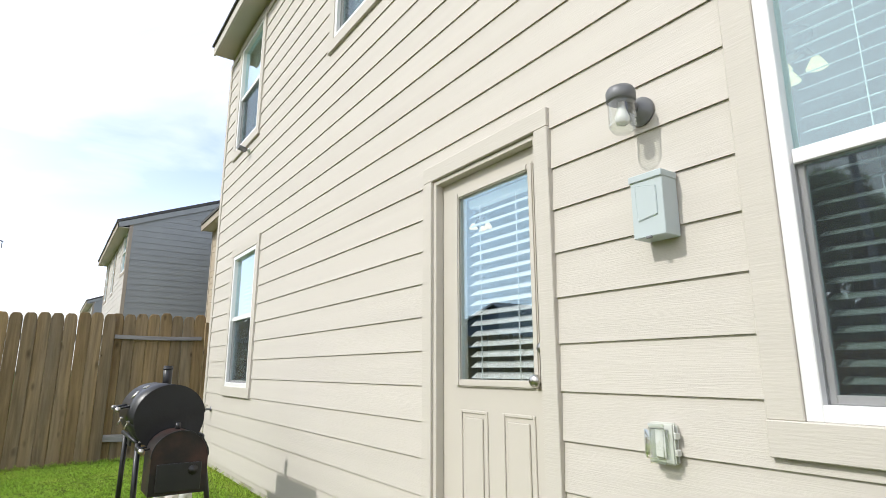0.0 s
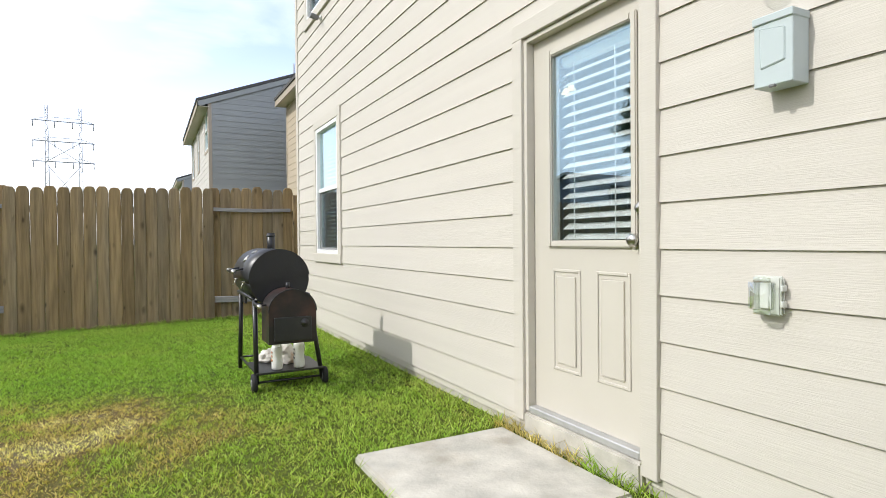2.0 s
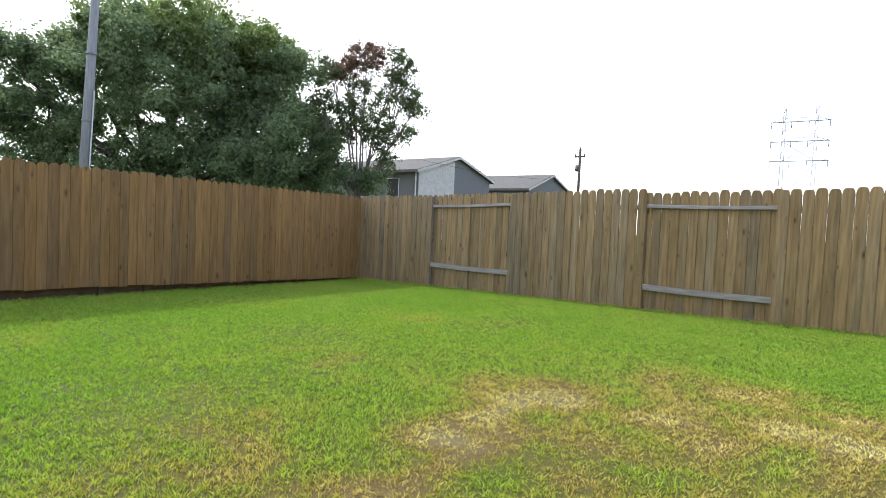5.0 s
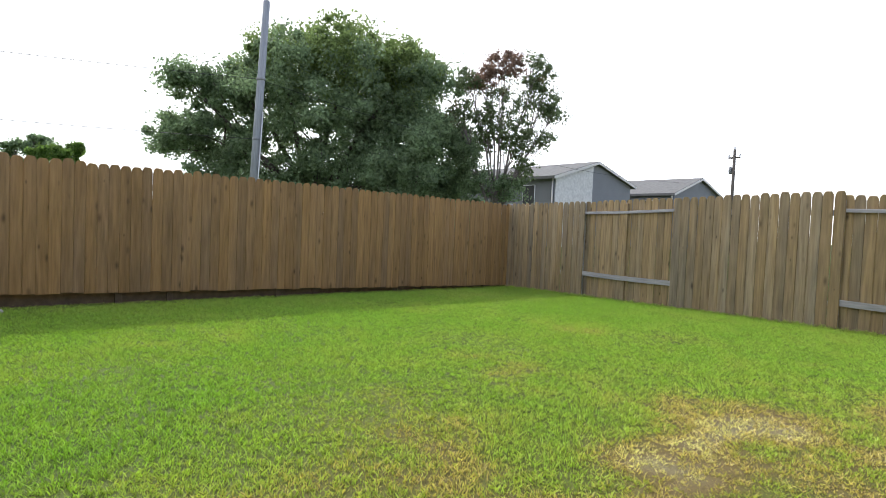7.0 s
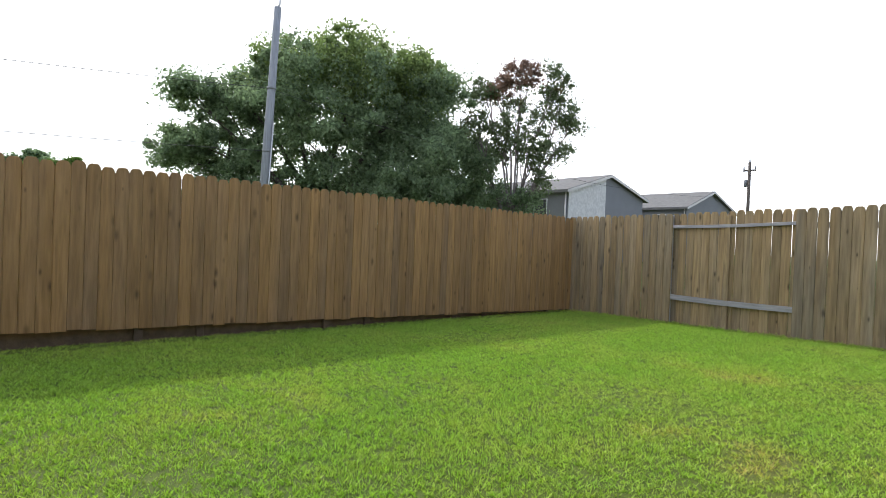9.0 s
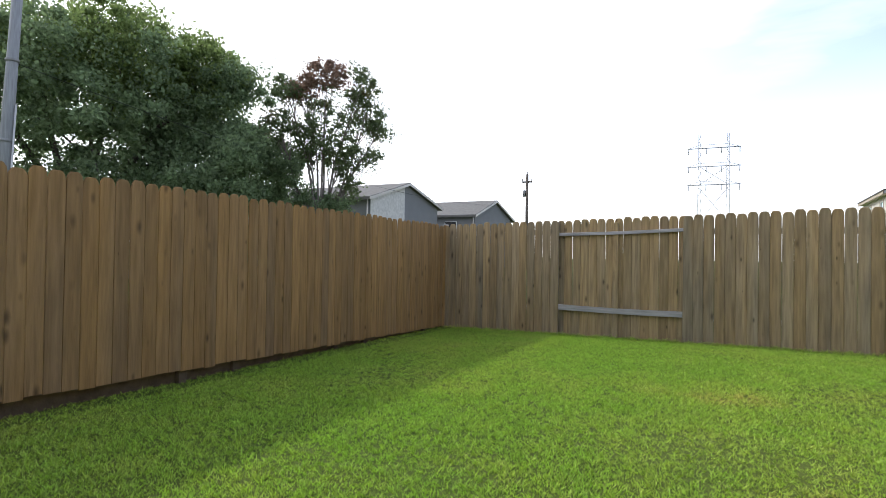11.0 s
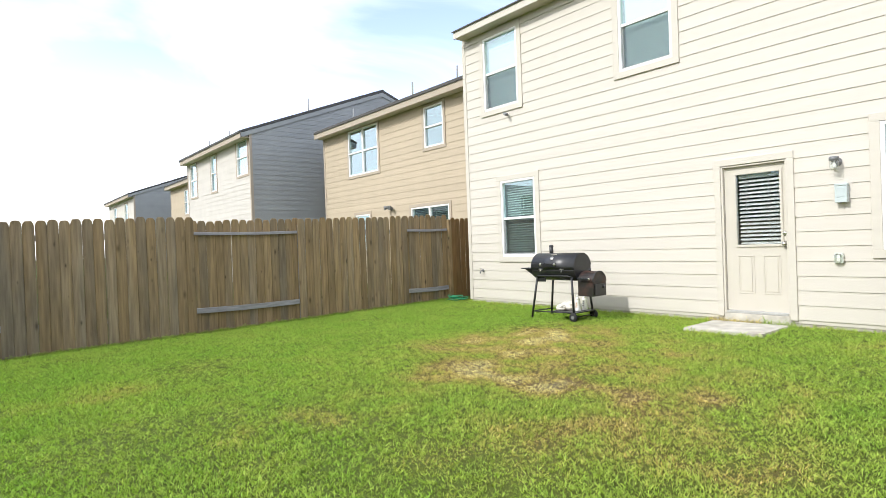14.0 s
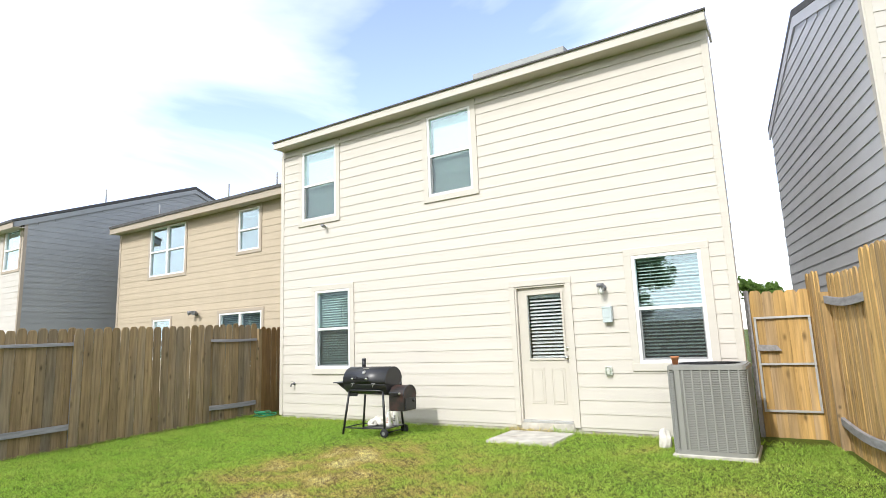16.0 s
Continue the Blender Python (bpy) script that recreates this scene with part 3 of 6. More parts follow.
def make_house_wall():
    opens = [LW, RW, UW, UL, DOOR]
    bm = bmesh.new()
    pierced(bm, HY0, HY1, 0.075, 5.62, opens, out, -0.15, 0.0)
    wall = one("wall_back", bm, CREAM, "cream painted lap-siding back wall of the two-storey house", "wall", kind="structure")
    trims = [trimmed(w) for w in (LW, RW, UW, UL)] + [(DOOR[0] - 0.095, DOOR[1] + 0.1, 0.0, DOOR[3] + 0.105)]
    for s, e, a, b, p0, p1 in siding_boards(HY0 + 0.09, HY1 - 0.09, SILL_Z, 5.33, trims, 0.1859, 0.124):
        bm = bmesh.new()
        wedge(bm, s, e, a, b, p0, p1, out)
        part("siding_board", bm, CREAM, wall)
    bm = bmesh.new()
    for u in (HY0, HY1 - 0.09):
        soft_box(bm, WX - 0.022, WX + 0.002, u, u + 0.09, SILL_Z, 5.33, 0.003)
    part("corner_trim", bm, CREAM_TRIM, wall)
    bm = bmesh.new()
    soft_box(bm, WX - 0.02, WX + 0.002, HY0, HY1, 5.332, 5.40, 0.003)
    part("frieze_board", bm, CREAM_TRIM, wall)
    bm = bmesh.new()
    box(bm, WX + 0.012, WX + 0.16, HY0 + 0.02, HY1 - 0.02, -0.3, 0.076)
    part("foundation", bm, CONCRETE, wall, "stained concrete foundation edge")
    # the other sides
    for name, y0, y1, way in (("wall_north", HY1 - 0.15, HY1, 1), ("wall_south", HY0, HY0 + 0.15, -1)):
        bm = bmesh.new()
        skew = 0.10 if way < 0 else 0.0
        prism(bm, [(WX + 0.152, -0.2), (14.0, -0.2), (14.0, 5.60), (8.0, 7.18), (WX + 0.152, 5.72)], y0, y1, lambda u, v, d: (u, d + skew * (u - WX), v))
        w = one(name, bm, CREAM, "cream painted lap-siding side wall of the house", "wall", kind="structure")
        bm = bmesh.new()
        y_face = HY1 if way > 0 else HY0
        for s, e, a, b, p0, p1 in siding_boards(WX + 0.1, 14.0, SILL_Z, 5.6, [], 0.1859, 0.124):
            wedge(bm, s, e, a, b, p0, p1, lambda u, d, z: (u, y_face + way * d + skew * (u - WX), z))
        tagged(part("siding", bm, CREAM, w), kind="stuff")
    bm = bmesh.new()
    box(bm, 13.85, 14.0, HY0 + 0.93, HY1 - 0.152, -0.2, 5.6)
    one("wall_front", bm, CREAM, "cream painted front wall of the house", "wall", kind="structure")
    bm = bmesh.new()
    box(bm, WX + 0.152, 5.79, HY0 + 0.42, HY1 - 0.152, 0.06, 0.12)
    one("floor", bm, DARK_ROOM, "plain floor slab inside the house", "floor", kind="structure")
    bm = bmesh.new()
    box(bm, WX + 0.152, 5.79, HY0 + 0.42, HY1 - 0.152, 2.72, 3.0)
    one("ceiling", bm, DARK_ROOM, "plain ceiling between the two storeys", "ceiling", kind="structure")
    bm = bmesh.new()
    box(bm, 5.8, 5.9, HY0 + 0.42, HY1 - 0.152, 0.121, 2.719)
    box(bm, 5.8, 5.9, HY0 + 0.42, HY1 - 0.152, 3.001, 5.4)
    one("wall_inside", bm, DARK_ROOM, "plain plaster partition inside the house", "wall", kind="structure")
    # roof
    roof = thing("roof", "low dark shingle roof with cream fascia and soffit", "roof", kind="structure")
    bm = bmesh.new()
    box(bm, WX - OVER, WX + 0.1, HY0 - 0.02, HY1 - 0.06, EAVE0, EAVE0 + 0.02)
    part("soffit", bm, SOFFIT, roof)
    bm = bmesh.new()
    soft_box(bm, WX - OVER - 0.029, WX - OVER - 0.001, HY0 - 0.02, HY1 - 0.04, EAVE0 - 0.008, EAVE1 - 0.03, 0.004)
    box(bm, WX - OVER, WX + 0.5, HY1 - 0.065, HY1 - 0.04, EAVE0 + 0.021, EAVE1 - 0.03)
    box(bm, WX - OVER, WX + 0.5, HY0 - 0.02, HY0 + 0.005, EAVE0 + 0.021, EAVE1 - 0.03)
    part("fascia", bm, CREAM_TRIM, roof, "cream painted fascia board")
    bm = bmesh.new()
    prism(bm, [(WX - OVER - 0.055, EAVE1 - 0.03), (8.0, 7.35), (14.3, 5.75), (14.3, 5.62), (8.0, 7.2), (WX - OVER - 0.055, EAVE1 - 0.055)], HY0 - 0.01, HY1 - 0.02, lambda u, v, d: (u, d + (0.10 * (u - WX) if d < 5 else 0.0), v))
    part("shingles", bm, SHINGLE, roof)
    bm = bmesh.new()
    prism(bm, [(5.0, 6.3), (5.0, 7.47), (8.0, 7.77), (8.0, 6.9)], 3.65, 5.85, lambda u, v, d: (u, d, v))
    part("ridge_box", bm, GREY_METAL, roof, "plain grey raised ridge section")


make_house_wall()


# ---- windows ----
def make_window(name, w, label, twin=False, at_x=WX, trim_m=CREAM_TRIM, t=TRIM, blind=0.5, screen=True, slats=True, deep=True, sill=True):
    """A single-hung window facing the yard: trim, frame, two sashes, screen, blind."""
    y0, y1, z0, z1 = w
    win = thing(name, label, "window", kind="structure")
    X = at_x
    bm = bmesh.new()
    f = 0.028
    soft_box(bm, X - f, X - 0.001, y0 - t, y0, z0, z1, 0.003)
    soft_box(bm, X - f, X - 0.001, y1, y1 + t, z0, z1, 0.003)
    soft_box(bm, X - f, X - 0.001, y0 - t, y1 + t, z1, z1 + t, 0.003)
    soft_box(bm, X - f - 0.006, X - 0.001, y0 - t, y1 + t, z0 - t, z0, 0.003)
    part("window_trim", bm, trim_m, win)
    fw = 0.045
    bm = bmesh.new()
    for a, b, c, d in ((y0, y0 + fw, z0, z1), (y1 - fw, y1, z0, z1), (y0 + fw, y1 - fw, z1 - fw, z1), (y0 + fw, y1 - fw, z0, z0 + fw)):
        soft_box(bm, X - 0.02, X + 0.07, a, b, c, d, 0.003)
    mid = 0.5 * (z0 + z1)
    soft_box(bm, X + 0.002, X + 0.05, y0 + fw, y1 - fw, mid - 0.02, mid + 0.025, 0.003)
    if twin:
        ym = 0.5 * (y0 + y1)
        soft_box(bm, X - 0.012, X + 0.06, ym - 0.035, ym + 0.035, z0 + fw, z1 - fw, 0.003)
    part("window_frame", bm, WHITE_VINYL, win, "white vinyl window frame")
    cols = [(y0 + fw, y1 - fw)] if not twin else [(y0 + fw, ym - 0.035), (ym + 0.035, y1 - fw)]
    for a, b in cols:
        bm = bmesh.new()
        for p, q, r, s in ((a, a + 0.02, z0 + fw, mid - 0.02), (b - 0.02, b, z0 + fw, mid - 0.02), (a + 0.02, b - 0.02, z0 + fw, z0 + fw + 0.025)):
            soft_box(bm, X + 0.022, X + 0.045, p, q, r, s, 0.002)
        part("sash", bm, WHITE_VINYL, win)
        for c, d, x in ((mid + 0.022, z1 - fw, X + 0.022), (z0 + fw + 0.022, mid - 0.018, X + 0.032)):
            bm = bmesh.new()
            box(bm, x, x + 0.005, a + 0.0, b - 0.0, c, d)
            g = part("pane", bm, GLASS, win)
            g.visible_shadow = False
        if screen:
            bm = bmesh.new()
            box(bm, X + 0.012, X + 0.0128, a, b, z0 + fw, mid - 0.02)
            g = part("insect_screen", bm, SCREEN, win, "dark insect screen over the lower sash")
        if slats:
            pitch = 0.046
            n = int((z1 - fw - z0 - fw) / pitch)
            me = None
            for k in range(n):
                zc_ = z1 - fw - 0.03 - k * pitch
                if me is None:
                    bm = bmesh.new()
                    box(bm, -0.024, 0.024, a + 0.006, b - 0.006, -0.0013, 0.0013)
                    me = mesh_of("slat", bm, SLAT)
                s = new("slat", me)
                s.parent = win
                s.matrix_basis = pose(X + 0.115, 0, zc_, 0, blind, 0)
            bm = bmesh.new()
            for q in (0.22, 0.78):
                yy = a + q * (b - a)
                box(bm, X + 0.088, X + 0.0895, yy - 0.0015, yy + 0.0015, z0 + fw, z1 - fw)
            part("blind_cord", bm, SLAT, win)
    return win


make_window("window_1", LW, "white single-hung window with half-open white blinds", blind=-38)
make_window("window_2", RW, "white single-hung window with open white blinds", blind=-24)
make_window("window_3", UW, "white upstairs single-hung window with closed pale blind", blind=-84)
make_window("window_4", UL, "white upstairs single-hung window with pale blinds", blind=-74)


def ceiling_lamp(x, y):
    """A lit fitting of three small frosted bowls, seen through the glass."""
    t = thing("ceiling_lamp", "lit three-bowl ceiling lamp inside the house", "lamp", (x, y, 2.719), group="lamps inside")
    bm = bmesh.new()
    lathe(bm, [(0.09, 0.0), (0.09, -0.02), (0.03, -0.035), (0.02, -0.10), (0.045, -0.115), (0.0, -0.125)], (0, 0, 0), 18)
    part("canopy", bm, CHROME, t)
    for k in range(3):
        a = radians(40 + 120 * k)
        c = (0.085 * math.cos(a), 0.085 * math.sin(a), -0.16)
        bm = bmesh.new()
        tube(bm, [(0, 0, -0.10), (c[0] * 0.6, c[1] * 0.6, -0.09), (c[0], c[1], -0.15)], 0.009, 8)
        part("arm", bm, CHROME, t)
        bm = bmesh.new()
        lathe(bm, [(0.018, 0.01), (0.030, -0.01), (0.046, -0.042), (0.043, -0.043), (0.02, -0.02), (0.0, -0.018)], c, 18)
        part("bowl", bm, LAMP_GLOW, t, "glowing frosted glass bowl")


ceiling_lamp(3.9, 5.55)
ceiling_lamp(3.25, 2.32)


# ---- back door ----
def make_door():
    y0, y1, z0, z1 = DOOR
    door = thing("door_1", "closed cream steel back door with a blinds-in-glass upper lite", "door", kind="structure")
    bm = bmesh.new()
    soft_box(bm, WX - 0.03, WX - 0.001, y0 - 0.095, y0 - 0.012, 0.11, z1 + 0.015, 0.003)
    soft_box(bm, WX - 0.03, WX - 0.001, y1 + 0.015, y1 + 0.1, 0.11, z1 + 0.015, 0.003)
    soft_box(bm, WX - 0.03, WX - 0.001, y0 - 0.095, y1 + 0.1, z1 + 0.0152, z1 + 0.105, 0.003)
    part("door_trim", bm, CREAM_TRIM, door)
    bm = bmesh.new()
    soft_box(bm, WX - 0.012, WX + 0.13, y0 - 0.012, y0 + 0.012, z0 - 0.02, z1 + 0.012, 0.002)
    soft_box(bm, WX - 0.012, WX + 0.13, y1 - 0.012, y1 + 0.015, z0 - 0.02, z1 + 0.012, 0.002)
    soft_box(bm, WX - 0.012, WX + 0.13, y0 + 0.012, y1 - 0.012, z1 - 0.012, z1 + 0.012, 0.002)
    part("door_jamb", bm, CREAM_TRIM, door)
    LX = WX + 0.036
    a, b, c, d = 3.075, 3.615, 1.09, 2.04
    bm = bmesh.new()
    pierced(bm, y0 + 0.014, y1 - 0.014, z0 + 0.01, z1 - 0.014, [(a, b, c, d)], lambda u, q, z: (LX - q, u, z), -0.045, 0.0)
    leaf = part("door_leaf", bm, DOOR_PAINT, door)
    bm = bmesh.new()
    for s, e, q, r in ((a - 0.035, a, c - 0.035, d + 0.035), (b, b + 0.035, c - 0.035, d + 0.035), (a, b, d, d + 0.035), (a, b, c - 0.035, c)):
        soft_box(bm, LX - 0.016, LX - 0.0005, s, e, q, r, 0.006, 2)
    part("lite_frame", bm, DOOR_PAINT, leaf)
    bm = bmesh.new()
    box(bm, LX + 0.006, LX + 0.01, a, b, c, d)
    g = part("pane", bm, CLEAR_GLASS, leaf)
    g.visible_shadow = False
    bm = bmesh.new()
    box(bm, -0.026, 0.026, a + 0.012, b - 0.012, -0.0014, 0.0014)
    me = mesh_of("slat", bm, SLAT)
    for k in range(17):
        s = new("slat", me)
        s.parent = leaf
        s.matrix_basis = pose(LX + 0.075, 0, d - 0.09 - k * 0.0525, 0, -36, 0)
    bm = bmesh.new()
    soft_box(bm, LX + 0.05, LX + 0.10, a + 0.012, b - 0.012, d - 0.05, d - 0.004, 0.004)
    part("head_rail", bm, SLAT, leaf, "white blind head rail")
    bm = bmesh.new()
    for q in (0.28, 0.80):
        yy = a + q * (b - a)
        box(bm, LX + 0.05, LX + 0.052, yy - 0.0025, yy + 0.0025, c, d)
    part("blind_cord", bm, SLAT, leaf)
    for p0, p1 in ((3.085, 3.30), (3.405, 3.62)):
        bm = bmesh.new()
        lo, hi = 0.425, 0.945
        for s, e, q, r in ((p0, p0 + 0.016, lo, hi), (p1 - 0.016, p1, lo, hi), (p0 + 0.016, p1 - 0.016, hi - 0.016, hi), (p0 + 0.016, p1 - 0.016, lo, lo + 0.016)):
            soft_box(bm, LX - 0.006, LX - 0.0005, s, e, q, r, 0.003)
        b2 = bmesh.new()
        vs = box(b2, LX - 0.007, LX - 0.0005, p0 + 0.035, p1 - 0.035, lo + 0.035, hi - 0.035)
        bmesh.ops.bevel(b2, geom=b2.edges[:], offset=0.005, segments=1, affect="EDGES")
        join(bm, b2)
        part("raised_panel", bm, DOOR_PAINT, leaf)
    for zc_, r, n in ((1.09, 0.030, "door_knob"), (1.228, 0.024, "deadbolt")):
        bm = bmesh.new()
        if n == "door_knob":
            lathe(bm, [(0.001, -0.075), (0.018, -0.073), (0.028, -0.06), (0.028, -0.048), (0.014, -0.035), (0.013, -0.012), (0.032, -0.009), (0.033, 0.0)], (LX, 3.025, zc_), 20, "x")
        else:
            lathe(bm, [(0.001, -0.022), (0.022, -0.02), (0.026, -0.006), (0.028, 0.0)], (LX, 3.025, zc_), 20, "x")
        part(n, bm, CHROME, leaf, "brushed nickel door hardware")
    bm = bmesh.new()
    soft_box(bm, WX - 0.012, WX + 0.13, y0 + 0.013, y1 - 0.013, 0.158, 0.194, 0.005)
    part("threshold", bm, GALV, door, "pale aluminium threshold")
    bm = bmesh.new()
    soft_box(bm, WX - 0.026, WX + 0.14, y0 - 0.010, y1 + 0.013, -0.1, 0.157, 0.010, 2)
    for v in bm.verts:
        v.co.x += 0.010 * noise.noise(v.co * 9) - 0.004
    part("door_step", bm, CONCRETE, door, "rough concrete door step")


make_door()
bm = bmesh.new()
soft_box(bm, 1.22, WX - 0.075, 2.965, 3.935, -0.08, 0.048, 0.012, 2)
one("step_slab", bm, CONCRETE, "weathered pale concrete slab in front of the back door", "paving", kind="structure")

# ---- fences ----
def board_mesh(name, width, height, material, seed, thick=0.018, taper=0.0):
    """A dog-eared picket, its foot at the origin, facing -y, slightly cupped and bent."""
    r = random.Random(seed)
    w, e = width / 2, 0.026
    bm = bmesh.new()
    bow = r.uniform(-0.006, 0.006)
    outline = [(-w, 0), (w, 0), (w + r.uniform(-0.002, 0.002), height * 0.5), (w - taper, height - 0.045), (w - 0.008, height - 0.02), (w - e, height - 0.004), (w - e - 0.015, height), (-w + e + 0.015, height), (-w + e, height - 0.004), (-w + 0.008, height - 0.02), (-w + taper, height - 0.045), (-w + r.uniform(-0.002, 0.002), height * 0.5)]
    # worn edges: both faces a little narrower than the middle
    rings = []
    for d, k in ((0, 0.0075), (0.003, 0.0050), (0.0076, 0.0044), (0.0085, 0), (thick - 0.0085, 0), (thick - 0.0076, 0.0044), (thick - 0.003, 0.0050), (thick, 0.0075)):
        rings.append([bm.verts.new((u - math.copysign(k, u), d + bow * math.sin(math.pi * v / height), v - (k * 0.5 if v > 0.5 * height else 0))) for u, v in outline])
    bm.faces.new(rings[0][::-1]); bm.faces.new(rings[-1])
    n = len(outline)
    for p, q in zip(rings, rings[1:]):
        for k in range(n):
            bm.faces.new((p[k], p[(k + 1) % n], q[(k + 1) % n], q[k]))
    return mesh_of(name, bm, material)


def board_row(fence, meshes, start, end, z0, z1, height, r, step=0.142, side=0.0, height_end=None, tight=1.004):
    """Pickets from start to end; side: how far they stand off the fence's line."""
    a, b = Vector(start), Vector(end)
    d = (b - a).normalized()
    nrm = Vector((d.y, -d.x))
    ang = math.degrees(math.atan2(d.y, d.x))
    n = max(1, round((b - a).length / step))
    pitch = (b - a).length / n
    for k in range(n):
        p = a + d * pitch * (k + 0.5) + nrm * (side + r.uniform(-0.003, 0.003))
        f = (k + 0.5) / n
        foot = z0 + (z1 - z0) * f + r.uniform(-0.012, 0.012)
        ob = new("board", meshes[r.randrange(len(meshes))])
        ob.parent = fence
        flip = 180 if r.random() < 0.5 else 0
        m = pose(p.x + r.uniform(-0.002, 0.002), p.y + r.uniform(-0.002, 0.002), foot, r.uniform(-0.25, 0.25), r.uniform(-0.10, 0.10), ang + r.uniform(-0.8, 0.8))
        if flip:
            m = m @ Matrix.Translation((0, 0.018, 0)) @ pose(0, 0, 0, 0, 0, 180)
        ob.matrix_basis = m @ Matrix.Diagonal((pitch / step * r.uniform(tight, tight + 0.022), 1, height + ((height_end or height) - height) * f + r.uniform(-0.012, 0.012), 1))


def rail(fence, start, end, za, zb, h=0.085, d=0.038, material=None, name="rail", sag=0.0):
    a, b = Vector(start), Vector(end)
    n = 6
    way = (b - a).normalized()
    nrm = Vector((way.y, -way.x))
    bm = bmesh.new()
    rows = []
    for i in range(n + 1):
        f = i / n
        p = a + (b - a) * f
        z = za + (zb - za) * f - sag * math.sin(math.pi * f)
        rows.append([bm.verts.new((p.x + nrm.x * s, p.y + nrm.y * s, z + t)) for s, t in ((-d / 2, -h / 2), (d / 2, -h / 2), (d / 2, h / 2 - 0.004), (d / 2 - 0.005, h / 2), (-d / 2, h / 2))])
    for p, q in zip(rows, rows[1:]):
        for k in range(5):
            bm.faces.new((p[k], p[(k + 1) % 5], q[(k + 1) % 5], q[k]))
    bm.faces.new(rows[0][::-1]); bm.faces.new(rows[-1])
    return part(name, bm, material or RAIL, fence, "silver-grey weathered rail")


def post(fence, x, y, z0, z1, s=0.088, material=None, turn=0.0):
    bm = bmesh.new()
    soft_box(bm, -s / 2, s / 2, -s / 2, s / 2, z0, z1, 0.005)
    ob = part("post", bm, material or RAIL, fence)
    ob.matrix_basis = pose(x, y, 0, 0, 0, turn)


GREY_BOARDS = [board_mesh("board", 0.14, 1.0, FENCE, 20 + i, taper=0.0010) for i in range(6)]
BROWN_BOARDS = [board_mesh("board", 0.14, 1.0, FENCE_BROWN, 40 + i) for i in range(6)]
GOLD_BOARDS = [board_mesh("board", 0.14, 1.0, FENCE_GOLD, 60 + i) for i in range(5)]


def north_fence():
    r = random.Random(7)
    fence = thing("wooden_fence", "weathered grey-brown dog-ear board fence with alternating faces", "fence", group="yard fences")
    at = lambda x: (x, fence_y(x))
    spans = [(-9.84, -7.62, 1), (-7.62, -5.55, 0), (-5.55, -3.12, 1), (-3.12, -1.2, 0), (-1.2, 1.1, 1), (1.1, 2.28, 0)]
    for x0, x1, front in spans:
        z0, z1 = ground_z(x0, 10) - 0.01, ground_z(x1, 10) - 0.01
        # boards stand on the yard side or behind the rails
        side = 0.045 if front else -0.035
        board_row(fence, GREY_BOARDS, at(x0 - (0.06 if front and x0 > -9 else 0.0)), at(x1 + (0.06 if front else 0.0)), z0, z1, 1.88 if x0 > -4 else 1.94, r, side=side, tight=1.007 if front else 1.014)
        for z, h in ((1.575, 0.05), (0.29, 0.085)):
            if front:
                rail(fence, at(x0), at(x1), z - 0.03, z - 0.03, h=0.085, material=RAIL)
            else:
                tilt = 0.06 if x0 < -7 and z > 1 else 0.0
                rail(fence, at(x0 + 0.05), at(x1 - 0.05), z - tilt, z, h=h, d=0.05, sag=0.012)
        post(fence, x0, fence_y(x0) + 0.06, -0.4, 1.72)
    post(fence, -6.62, fence_y(-6.6) + 0.034, -0.4, 1.70, material=FENCE)
    post(fence, 2.31, fence_y(2.31), -0.3, 1.80, material=FENCE)
    return fence


north_fence()


def side_fence():
    """The darker run beside the house."""
    r = random.Random(17)
    fence = thing("wooden_fence", "dark brown shaded board fence beside the house", "fence", group="yard fences")
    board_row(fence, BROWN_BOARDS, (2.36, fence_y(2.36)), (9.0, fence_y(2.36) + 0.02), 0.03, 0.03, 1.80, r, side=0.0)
    for z in (0.3, 1.5):
        rail(fence, (2.36, fence_y(2.36) + 0.05), (9.0, fence_y(2.36) + 0.07), z, z)


side_fence()


def back_fence():
    r = random.Random(9)
    fence = thing("wooden_fence", "brown board back fence with a dark gap beneath the pickets", "fence", group="yard fences")
    X, Y0, Y1 = -9.84, -2.6, 10.36
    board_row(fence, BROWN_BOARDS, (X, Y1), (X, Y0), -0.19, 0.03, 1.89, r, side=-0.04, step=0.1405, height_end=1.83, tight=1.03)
    y = Y1
    k = 0
    while y > Y0:
        # posts, kick boards and stubs: the gap's shade is painted in as dark colour
        post(fence, X - 0.045, y, -0.5, 1.55, material=GAP_SHADE)
        e = max(y - 2.44, Y0)
        for z in (0.22, 0.9, 1.5):
            rail(fence, (X - 0.03, y), (X - 0.03, e), z, z)
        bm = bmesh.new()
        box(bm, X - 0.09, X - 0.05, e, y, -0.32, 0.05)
        part("kick_board", bm, GAP_SHADE, fence, "kick board coloured dark for the shade under the pickets")
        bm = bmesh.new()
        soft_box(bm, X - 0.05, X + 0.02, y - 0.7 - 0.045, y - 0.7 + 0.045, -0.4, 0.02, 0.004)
        part("stub_post", bm, GAP_SHADE, fence)
        y -= 2.44
        k += 1


back_fence()


